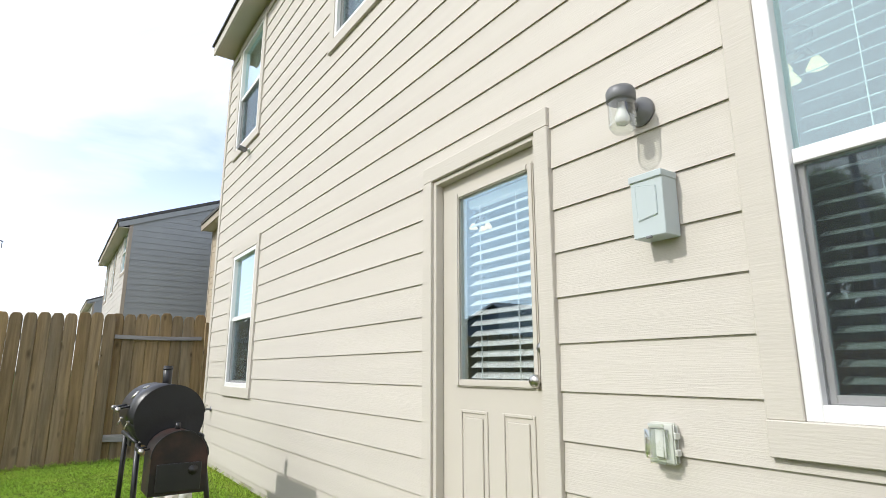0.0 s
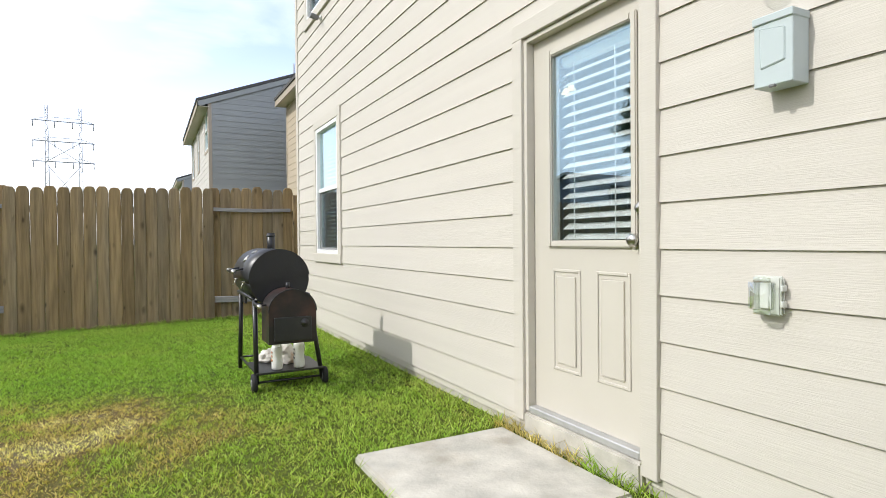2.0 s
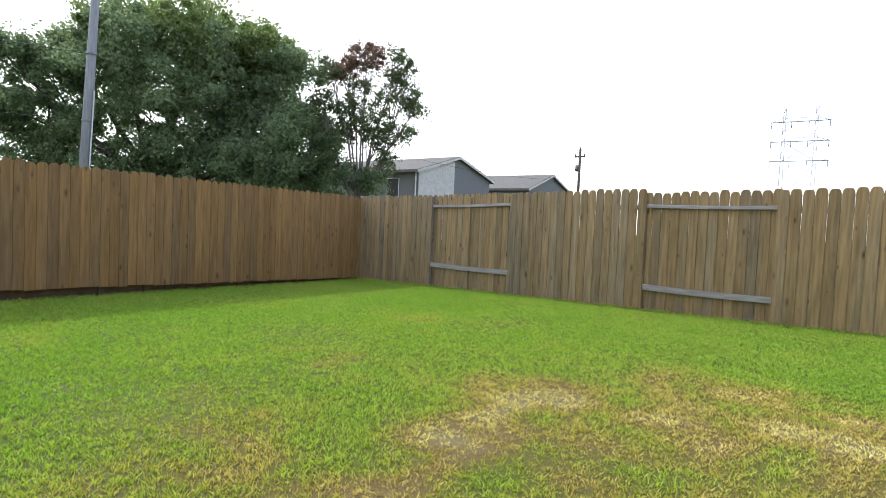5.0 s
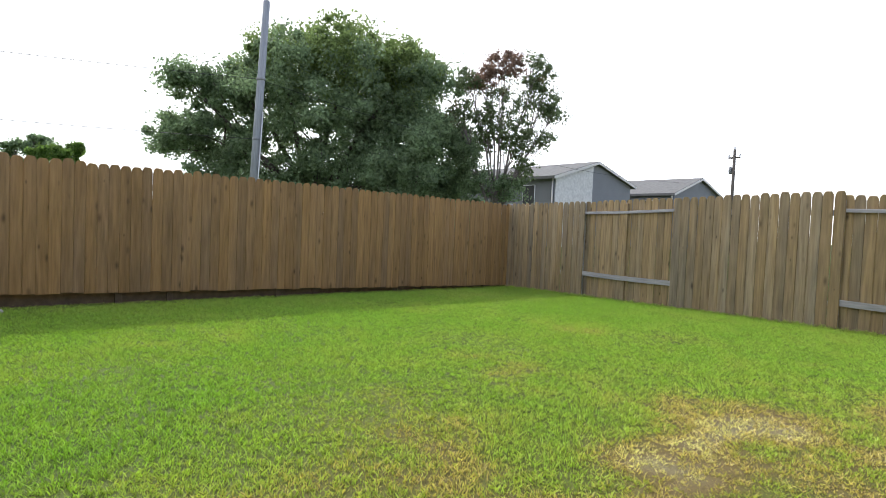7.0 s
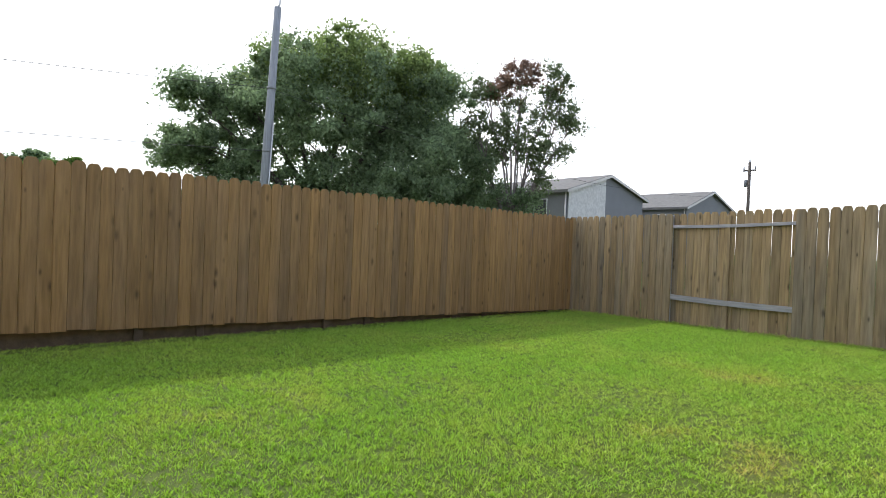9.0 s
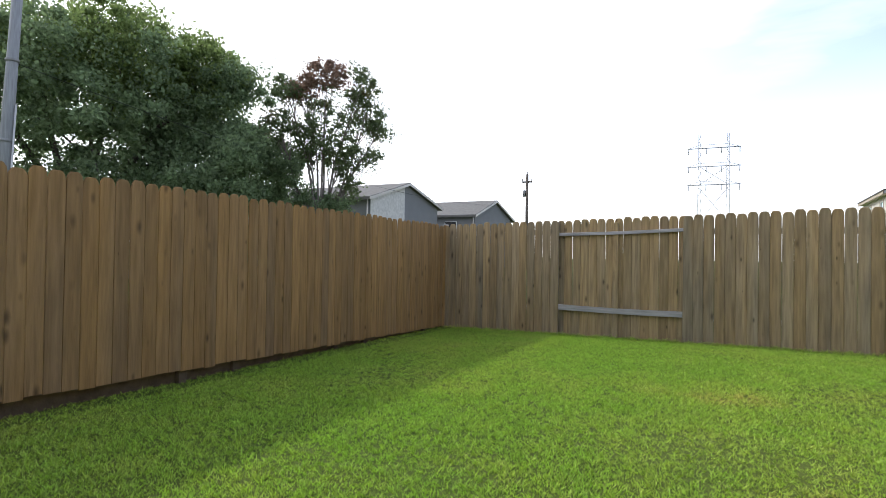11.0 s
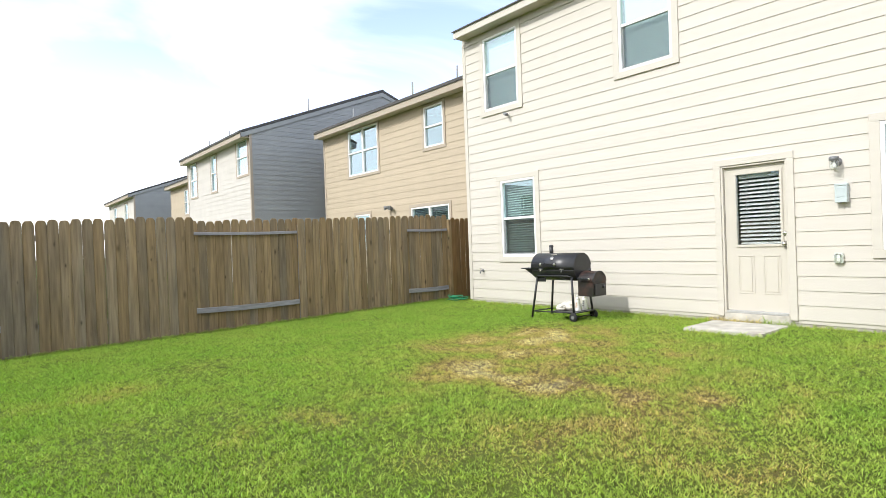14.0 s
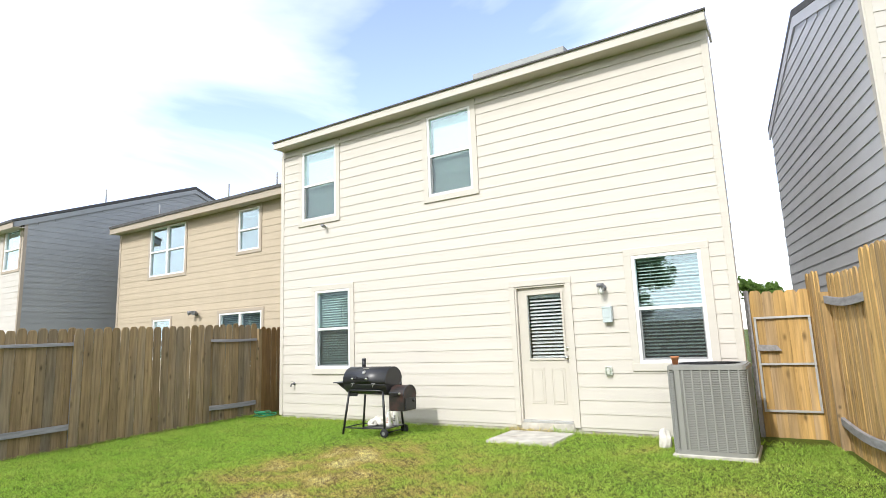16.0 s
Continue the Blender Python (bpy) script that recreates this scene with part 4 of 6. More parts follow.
def south_fence():
    r = random.Random(11)
    fence = thing("wooden_fence", "golden cedar board fence with weathered rails", "fence", group="yard fences")
    at = lambda x: (x, south_y(x))
    spans = [(2.66, 2.12, 1), (2.12, 0.62, 0), (0.62, -1.7, 1), (-1.7, -4.1, 0), (-4.1, -6.5, 1), (-6.5, -8.4, 0), (-8.4, -9.84, 1)]
    for x0, x1, front in spans:
        z0, z1 = ground_z(x0, 0) - 0.01, ground_z(x1, 0) - 0.01
        side = 0.045 if front else -0.04
        board_row(fence, GOLD_BOARDS, at(x0), at(x1), z0, z1, 2.13 if x0 < 1.3 else (2.04 if front else 1.99), r, side=side)
        for z in (0.33, 1.70):
            rail(fence, at(x0), at(x1), z + z0, z + z1, h=0.085, sag=0.05 if not front else 0.015)
        post(fence, x1, south_y(x1) - 0.0, -0.4, 1.80, material=FENCE_GOLD, turn=11)


south_fence()


def gate():
    r = random.Random(13)
    g = thing("wooden_gate", "cedar board gate on a thin grey metal frame", "gate")
    X, Y0, Y1 = 2.62, -0.03, 0.63
    board_row(g, GOLD_BOARDS, (X, Y1), (X, Y0), 0.04, 0.04, 1.85, r, side=0.0, step=0.128)
    bm = bmesh.new()
    fx = X - 0.022
    for z in (1.54, 0.95, 0.37):
        soft_box(bm, fx - 0.012, fx + 0.012, Y0 + 0.03, Y1 - 0.03, z - 0.014, z + 0.014, 0.003)
    for y in (Y0 + 0.03, Y1 - 0.03):
        soft_box(bm, fx - 0.0125, fx + 0.0125, y - 0.014, y + 0.014, 0.357, 1.553, 0.003)
    part("gate_frame", bm, GALV, g, "thin grey metal gate frame")
    bm = bmesh.new()
    prism(bm, [(Y1 - 0.03, 1.12), (Y1 - 0.29, 1.12), (Y1 - 0.24, 1.19), (Y1 - 0.03, 1.20)], fx - 0.035, fx - 0.013, lambda u, v, d: (d, u, v))
    part("latch_board", bm, RAIL, g, "grey weathered latch board")
    bm = bmesh.new()
    soft_box(bm, X - 0.03, X + 0.06, 0.64, 0.695, -0.2, 1.9, 0.005)
    one("gate_post", bm, RAIL, "old grey wooden gate post against the house", "post")


gate()


# ---- wall fittings ----
def porch_lamp():
    t = thing("wall_lamp", "grey jelly-jar wall lamp with a ribbed clear glass", "lamp", (WX - 0.012, 2.425, 2.06))
    bm = bmesh.new()
    lathe(bm, [(0.055, 0.0), (0.055, -0.012), (0.035, -0.03), (0.02, -0.045)], (0, 0, 0), 20, "x")
    part("backplate", bm, DARK_GREY, t)
    bm = bmesh.new()
    tube(bm, [(-0.03, 0, 0.0), (-0.07, 0, 0.012), (-0.10, 0, 0.03)], 0.022, 10)
    lathe(bm, [(0.0, 0.062), (0.045, 0.058), (0.052, 0.045), (0.052, 0.012), (0.047, 0.008)], (-0.115, 0, 0.0), 20)
    part("cap", bm, DARK_GREY, t)
    bm = bmesh.new()
    prof = [(0.044, 0.01)]
    for k in range(7):
        prof += [(0.049, -0.004 - 0.013 * k), (0.0455, -0.0105 - 0.013 * k)]
    prof += [(0.040, -0.10), (0.030, -0.108), (0.0, -0.109)]
    lathe(bm, prof, (-0.115, 0, 0.0), 20)
    part("glass_jar", bm, CLEAR_COVER, t, "ribbed clear glass jar")
    bm = bmesh.new()
    lathe(bm, [(0.012, 0.01), (0.014, -0.02), (0.026, -0.05), (0.022, -0.075), (0.0, -0.085)], (-0.115, 0, 0.0), 14)
    part("bulb", bm, WHITE_PLASTIC, t, "unlit white bulb")


def meter_box():
    t = thing("junction_box", "pale grey-green disconnect box with an embossed front", "electrical box", (WX - 0.012, 2.375, 1.68))
    t.scale = (0.88, 0.86, 0.88)
    bm = bmesh.new()
    soft_box(bm, -0.095, 0.0, -0.072, 0.072, -0.125, 0.12, 0.003)
    b2 = bmesh.new()
    prism(b2, [(-0.045, -0.045), (0.045, -0.06), (0.05, 0.085), (-0.045, 0.07)], -0.099, -0.094, lambda u, v, d: (d, u, v))
    bmesh.ops.bevel(b2, geom=b2.edges[:], offset=0.004, segments=1, affect="EDGES")
    join(bm, b2)
    part("body", bm, BOX_GREY, t)
    bm = bmesh.new()
    soft_box(bm, -0.102, 0.0, -0.076, 0.076, 0.10, 0.128, 0.003)
    part("hood", bm, BOX_GREY, t)
    bm = bmesh.new()
    soft_box(bm, -0.103, -0.09, -0.012, 0.012, -0.132, -0.122, 0.002)
    part("latch", bm, DARK_GREY, t)


def outlet_cover():
    t = thing("outlet_cover", "clear bubble cover over an outdoor outlet", "outlet", (WX - 0.012, 2.43, 0.905))
    t.scale = (0.85, 0.85, 0.85)
    bm = bmesh.new()
    soft_box(bm, -0.022, 0.0, -0.055, 0.055, -0.075, 0.075, 0.008, 2)
    part("base", bm, COVER_BASE, t)
    bm = bmesh.new()
    soft_box(bm, -0.036, -0.0225, -0.055, 0.055, -0.075, 0.075, 0.006, 2)
    part("cover_rim", bm, COVER_BASE, t, "yellowed plastic rim")
    bm = bmesh.new()
    soft_box(bm, -0.088, -0.0365, -0.051, 0.051, -0.071, 0.071, 0.020, 4)
    for f in bm.faces:
        f.smooth = True
    part("cover_front", bm, CLEAR_COVER, t, "rounded clear plastic bubble")
    bm = bmesh.new()
    soft_box(bm, -0.044, -0.0365, -0.022, 0.022, -0.05, 0.05, 0.003)
    part("outlet", bm, WHITE_PLASTIC, t)
    for z in (0.03, -0.03):
        bm = bmesh.new()
        soft_box(bm, -0.04, -0.01, -0.066, -0.0555, z - 0.012, z + 0.012, 0.003)
        part("hinge", bm, COVER_BASE, t)


def wall_camera():
    t = thing("security_camera", "small dark bullet camera below the upstairs window", "camera", (WX - 0.014, 7.76, 3.70))
    bm = bmesh.new()
    lathe(bm, [(0.03, 0.0), (0.03, -0.012), (0.012, -0.02), (0.012, -0.05)], (0, 0, 0), 14, "x")
    part("mount", bm, WHITE_PLASTIC, t)
    bm = bmesh.new()
    tube(bm, [(-0.04, 0.0, -0.005), (-0.09, -0.012, 0.0), (-0.14, -0.025, 0.005)], [0.03, 0.032, 0.030], 14)
    part("body", bm, DARK_GREY, t)


def faucet():
    t = thing("garden_tap", "small brass garden tap on the wall", "tap", (WX - 0.012, 8.62, 0.68))
    bm = bmesh.new()
    lathe(bm, [(0.03, 0.0), (0.03, -0.008), (0.012, -0.01), (0.012, -0.07)], (0, 0, 0), 12, "x")
    tube(bm, [(-0.06, 0, 0), (-0.085, 0, -0.02), (-0.09, 0, -0.055)], 0.013, 10)
    part("spout", bm, DARK_GREY, t)
    bm = bmesh.new()
    tube(bm, [(-0.06, 0, 0.0), (-0.065, 0, 0.04)], 0.006, 8)
    for k in range(4):
        a = math.pi / 2 * k + 0.3
        tube(bm, [(-0.065, 0, 0.04), (-0.065 + 0.028 * math.cos(a), 0.028 * math.sin(a), 0.042)], 0.007, 6)
    part("handle", bm, CHROME, t)


def hose():
    bm = bmesh.new()
    pts = []
    for k in range(90):
        a = k * 0.25
        rr = 0.19 + 0.04 * math.sin(k * 0.31)
        pts.append((2.05 + rr * 0.7 * math.cos(a), 9.35 + rr * math.sin(a) + 0.05 * math.sin(k * 0.11), ground_z(2, 9) + 0.02 + 0.0011 * k + 0.012 * math.sin(k * 0.7)))
    tube(bm, pts, 0.011, 7)
    one("garden_hose", bm, HOSE, "loosely coiled green garden hose on the grass", "hose")


porch_lamp(); meter_box(); outlet_cover(); wall_camera(); faucet(); hose()


# ---- barbecue ----
def smoker():
    """Offset smoker: barrel along y with the firebox at its south end."""
    t = thing("barbecue_smoker", "black steel offset barrel smoker with a heat-browned firebox", "barbecue", (1.255, 5.86, ground_z(1.3, 6) + 0.004))
    t.scale = (0.98, 0.98, 0.98)
    R, y0, y1, zc_, bx = 0.215, -0.42, 0.42, 0.83, -0.08
    def half(bm, a0, a1, r0, r1, ya, yb, n=18):
        ring = []
        for r in (r0, r1):
            ring.append([[bm.verts.new((bx + r * math.cos(a0 + (a1 - a0) * k / n), y, zc_ + r * math.sin(a0 + (a1 - a0) * k / n))) for k in range(n + 1)] for y in (ya, yb)])
        for q in ring:
            for k in range(n):
                bm.faces.new((q[0][k], q[0][k + 1], q[1][k + 1], q[1][k])).smooth = True
        for s in (0, 1):
            c = bm.verts.new((bx, (ya, yb)[s], zc_))
            for k in range(n):
                bm.faces.new((ring[0][s][k], ring[0][s][k + 1], c))
        for e in (0, n):
            bm.faces.new((ring[0][0][e], ring[0][1][e], ring[1][1][e], ring[1][0][e]))
    bm = bmesh.new()
    half(bm, radians(8), radians(188), R + 0.006, R, y0 - 0.006, y1 + 0.006)
    lid = part("lid", bm, BLACK_STEEL, t)
    bm = bmesh.new()
    half(bm, radians(186), radians(368), R, R - 0.006, y0, y1)
    part("lower_barrel", bm, BLACK_STEEL, t)
    bm = bmesh.new()
    for y in (-0.08, 0.14):
        tube(bm, [(bx - R * 0.93, y, zc_ + 0.07), (bx - R - 0.07, y, zc_ + 0.055)], 0.008, 8)
    soft_box(bm, bx - R - 0.085, bx - R - 0.055, -0.11, 0.17, zc_ + 0.035, zc_ + 0.065, 0.008, 2)
    part("handle", bm, BLACK_STEEL, lid)
    for y in (-0.11, 0.17):
        bm = bmesh.new()
        lathe(bm, [(0.0, -0.02), (0.017, -0.018), (0.019, 0.0), (0.017, 0.018), (0.0, 0.02)], (bx - R - 0.07, y, zc_ + 0.05), 12, "y")
        part("handle_end", bm, CHROME, lid, "bright steel handle end")
    a = radians(140)
    c = Vector((bx + R * math.cos(a), 0.03, zc_ + R * math.sin(a)))
    bm = bmesh.new()
    b2 = bmesh.new()
    lathe(b2, [(0.032, 0.0), (0.034, 0.01), (0.028, 0.015), (0.0, 0.016)], (0, 0, 0), 18)
    join(bm, b2, Matrix.Translation(c) @ Matrix.Rotation(radians(-50), 4, "Y"))
    part("thermometer", bm, CHROME, lid, "round chrome thermometer")
    a = radians(118)
    c = Vector((bx + R * math.cos(a) - 0.004, 0.03, zc_ + R * math.sin(a) + 0.004))
    b2, bm = bmesh.new(), bmesh.new()
    prism(b2, [(-0.07, -0.01), (-0.02, -0.022), (0.03, -0.02), (0.075, 0.0), (0.03, 0.015), (-0.03, 0.02)], 0, 0.006, lambda u, v, d: (v, u, d))
    join(bm, b2, Matrix.Translation(c) @ Matrix.Rotation(radians(-28), 4, "Y"))
    part("emblem", bm, CHROME, lid, "pale metal emblem plate")
    # chimney at the north end
    bm = bmesh.new()
    tube(bm, [(-0.02, 0.22, zc_ + 0.15), (-0.02, 0.22, zc_ + 0.35)], 0.033, 16)
    lathe(bm, [(0.033, 0), (0.038, 0.002), (0.038, 0.012), (0.033, 0.014)], (-0.02, 0.22, zc_ + 0.32), 16)
    part("chimney", bm, BLACK_STEEL, t)
    # firebox
    fy0, fy1, fx, w = -0.70, -0.43, -0.05, 0.165
    outline = [(-w, 0.395), (w, 0.395), (w, 0.615)] + [(w * math.cos(b), 0.615 + 0.155 * math.sin(b)) for b in (radians(15 * k) for k in range(1, 12))] + [(-w, 0.615)]
    bm = bmesh.new()
    prism(bm, [(fx + u, v) for u, v in outline], fy0, fy1, lambda u, v, d: (u, d, v))
    for e in bm.edges:
        e.smooth = True
    fb = part("firebox", bm, SCORCHED, t, "heat-browned firebox with a rounded top")
    bm = bmesh.new()
    ol = [(fx + 1.03 * u, 0.60 + 1.03 * (v - 0.60)) for u, v in outline if v >= 0.61]
    il = [(fx + 0.985 * u, 0.60 + 0.985 * (v - 0.60)) for u, v in outline if v >= 0.61]
    prism(bm, ol + il[::-1], fy0 - 0.008, fy0 + 0.012, lambda u, v, d: (u, d, v))
    part("rim", bm, BLACK_STEEL, fb)
    bm = bmesh.new()
    soft_box(bm, fx - 0.13, fx + 0.13, fy0 - 0.014, fy0 - 0.001, 0.415, 0.58, 0.004)
    part("ash_door", bm, BLACK_STEEL, fb)
    bm = bmesh.new()
    lathe(bm, [(0.03, 0.0), (0.03, -0.007), (0.010, -0.010), (0.008, -0.016), (0.0, -0.017)], (fx + 0.08, fy0 - 0.014, 0.535), 14, "y")
    part("vent_knob", bm, BLACK_STEEL, fb)
    bm = bmesh.new()
    for y in (-0.62, -0.50):
        tube(bm, [(fx - w, y, 0.665), (fx - w - 0.05, y, 0.66)], 0.007, 6)
    soft_box(bm, fx - w - 0.066, fx - w - 0.042, -0.65, -0.47, 0.645, 0.675, 0.006)
    part("firebox_handle", bm, BLACK_STEEL, fb)
    bm = bmesh.new()
    lathe(bm, [(0.0, -0.02), (0.016, -0.017), (0.018, 0.0), (0.0, 0.012)], (fx - w - 0.054, -0.66, 0.66), 12, "y")
    part("handle_end", bm, CHROME, fb, "bright steel handle end")
    bm = bmesh.new()
    tube(bm, [(fx, -0.54, 0.765), (fx, -0.54, 0.81)], 0.016, 10)
    part("firebox_knob", bm, BLACK_STEEL, fb)
    # legs, splayed
    top = 0.675
    for sx in (-1, 1):
        for y, yb in ((0.34, 0.48), (-0.34, -0.36)):
            bm = bmesh.new()
            tube(bm, [(sx * 0.20 + bx * 0.6, y, top), (sx * 0.245, yb, 0.015 if y > 0 else 0.05)], 0.018, 8)
            part("leg", bm, BLACK_STEEL, t)
    for pts, rr in (
        ([(-0.25, -0.34, top), (-0.275, -0.30, top + 0.02), (-0.275, 0.30, top + 0.02), (-0.25, 0.34, top)], 0.014),
        ([(0.15, -0.34, top), (0.16, -0.30, top + 0.02), (0.16, 0.30, top + 0.02), (0.15, 0.34, top)], 0.014),
        ([(-0.242, -0.36, 0.13), (-0.242, 0.465, 0.11)], 0.009), ([(0.242, -0.36, 0.13), (0.242, 0.465, 0.11)], 0.009),
        ([(-0.242, 0.465, 0.11), (0.242, 0.465, 0.11)], 0.009), ([(-0.262, -0.36, 0.065), (0.262, -0.36, 0.065)], 0.009),
        ([(-0.25, 0.34, top), (0.15, 0.34, top)], 0.012), ([(-0.25, -0.34, top), (0.15, -0.34, top)], 0.012)):
        bm = bmesh.new()
        tube(bm, pts, rr, 8)
        part("frame_bar", bm, BLACK_STEEL, t)
    bm = bmesh.new()
    soft_box(bm, -0.25, 0.25, -0.40, 0.06, 0.125, 0.14, 0.003)
    part("bottom_shelf", bm, BLACK_STEEL, t)
    for sx in (-1, 1):
        bm = bmesh.new()
        lathe(bm, [(0.03, -0.018), (0.066, -0.016), (0.07, 0.0), (0.066, 0.016), (0.03, 0.018)], (sx * 0.262, -0.36, 0.065), 18, "x")
        wh = part("wheel", bm, RUBBER, t)
        bm = bmesh.new()
        lathe(bm, [(0.028, -0.022), (0.029, 0.022)], (sx * 0.262, -0.36, 0.065), 12, "x")
        part("hub", bm, DARK_GREY, wh)
    # side shelf at the north end, with its brace
    bm = bmesh.new()
    soft_box(bm, -0.26, 0.08, 0.43, 0.68, zc_ - 0.03, zc_ - 0.015, 0.004)
    prism(bm, [(0.43, zc_ - 0.17), (0.43, zc_ - 0.031), (0.66, zc_ - 0.031)], -0.19, -0.182, lambda u, v, d: (d, u, v))
    part("side_shelf", bm, BLACK_STEEL, t)
    bm = bmesh.new()
    soft_box(bm, -0.24, -0.225, 0.18, 0.36, 0.60, 0.67, 0.003)
    part("leg_plate", bm, BLACK_STEEL, t)
    for y in (-0.2, 0.22):
        bm = bmesh.new()
        soft_box(bm, bx - R - 0.02, bx - R + 0.02, y - 0.035, y + 0.035, zc_ - 0.035, zc_ - 0.022, 0.003)
        tube(bm, [(bx - R - 0.01, y, zc_ - 0.03), (bx - R - 0.03, y, zc_ - 0.075)], 0.006, 6)
        part("latch", bm, CHROME, t, "bright steel latch")
    return t


BBQ = smoker()
SHELF_Z = ground_z(1.3, 6) + 0.1425


def bottle(x, y, h, cap):
    t = thing("bottle", "white plastic lighter-fluid bottle on the smoker's shelf" if cap is RED_PLASTIC else "white plastic bottle with printed label on the smoker's shelf", "bottle", (x, y, SHELF_Z), group="bottles under the smoker")
    bm = bmesh.new()
    b2 = bmesh.new()
    lathe(b2, [(0.0, 0.0), (0.036, 0.002), (0.041, 0.010), (0.041, h * 0.22), (0.038, h * 0.26), (0.038, h * 0.50), (0.041, h * 0.54), (0.041, h * 0.64), (0.034, h * 0.71)], (0, 0, 0), 18)
    join(bm, b2)
    lathe(bm, [(0.034, h * 0.70), (0.026, h * 0.80), (0.014, h * 0.86), (0.013, h * 0.90)], (0, 0, 0), 14)
    part("body", bm, WHITE_PLASTIC, t)
    bm = bmesh.new()
    lathe(bm, [(0.016, h * 0.90), (0.016, h * 0.985), (0.010, h)], (0, 0, 0), 12)
    part("cap", bm, cap, t)
    bm = bmesh.new()
    for k in range(3):
        soft_box(bm, -0.041, -0.036, -0.018, 0.016 - 0.006 * k, h * (0.25 + 0.12 * k), h * (0.30 + 0.12 * k), 0.0005)
    part("label_print", bm, TERRACOTTA if cap is not RED_PLASTIC else DARK_GREY, t)


bottle(1.17, 5.55, 0.25, WHITE_PLASTIC)
bottle(1.33, 5.54, 0.27, RED_PLASTIC)


def crumpled_bag(name, label, cat, at, size, material, seed):
    r = random.Random(seed)
    bm = bmesh.new()
    bmesh.ops.create_icosphere(bm, subdivisions=3, radius=1)
    for v in bm.verts:
        k = 1 + 0.30 * noise.noise(v.co * 1.7 + Vector((seed, 0, 0))) + 0.18 * noise.noise(v.co * 4.5 + Vector((0, seed, 0)))
        p = v.co * k
        v.co = Vector((p.x * size[0], p.y * size[1], max(p.z, -0.62) * size[2] + 0.62 * size[2]))
    ob = one(name, bm, material, label, cat)
    ob.matrix_basis = pose(*at)


crumpled_bag("charcoal_bag", "crumpled white and orange charcoal bag on the smoker's shelf", "bag", (1.27, 5.80, SHELF_Z), (0.10, 0.13, 0.085), CRUMPLED, 3)
crumpled_bag("plastic_bag", "crumpled white plastic bag beside the bottles", "bag", (1.16, 5.86, SHELF_Z - 0.002), (0.075, 0.075, 0.06), CRUMPLED, 8)
crumpled_bag("cloth_bundle", "pale crumpled cloth lying by the air conditioner", "cloth", (1.60, 1.66, ground_z(1.6, 1.7)), (0.06, 0.075, 0.14), CRUMPLED, 12)


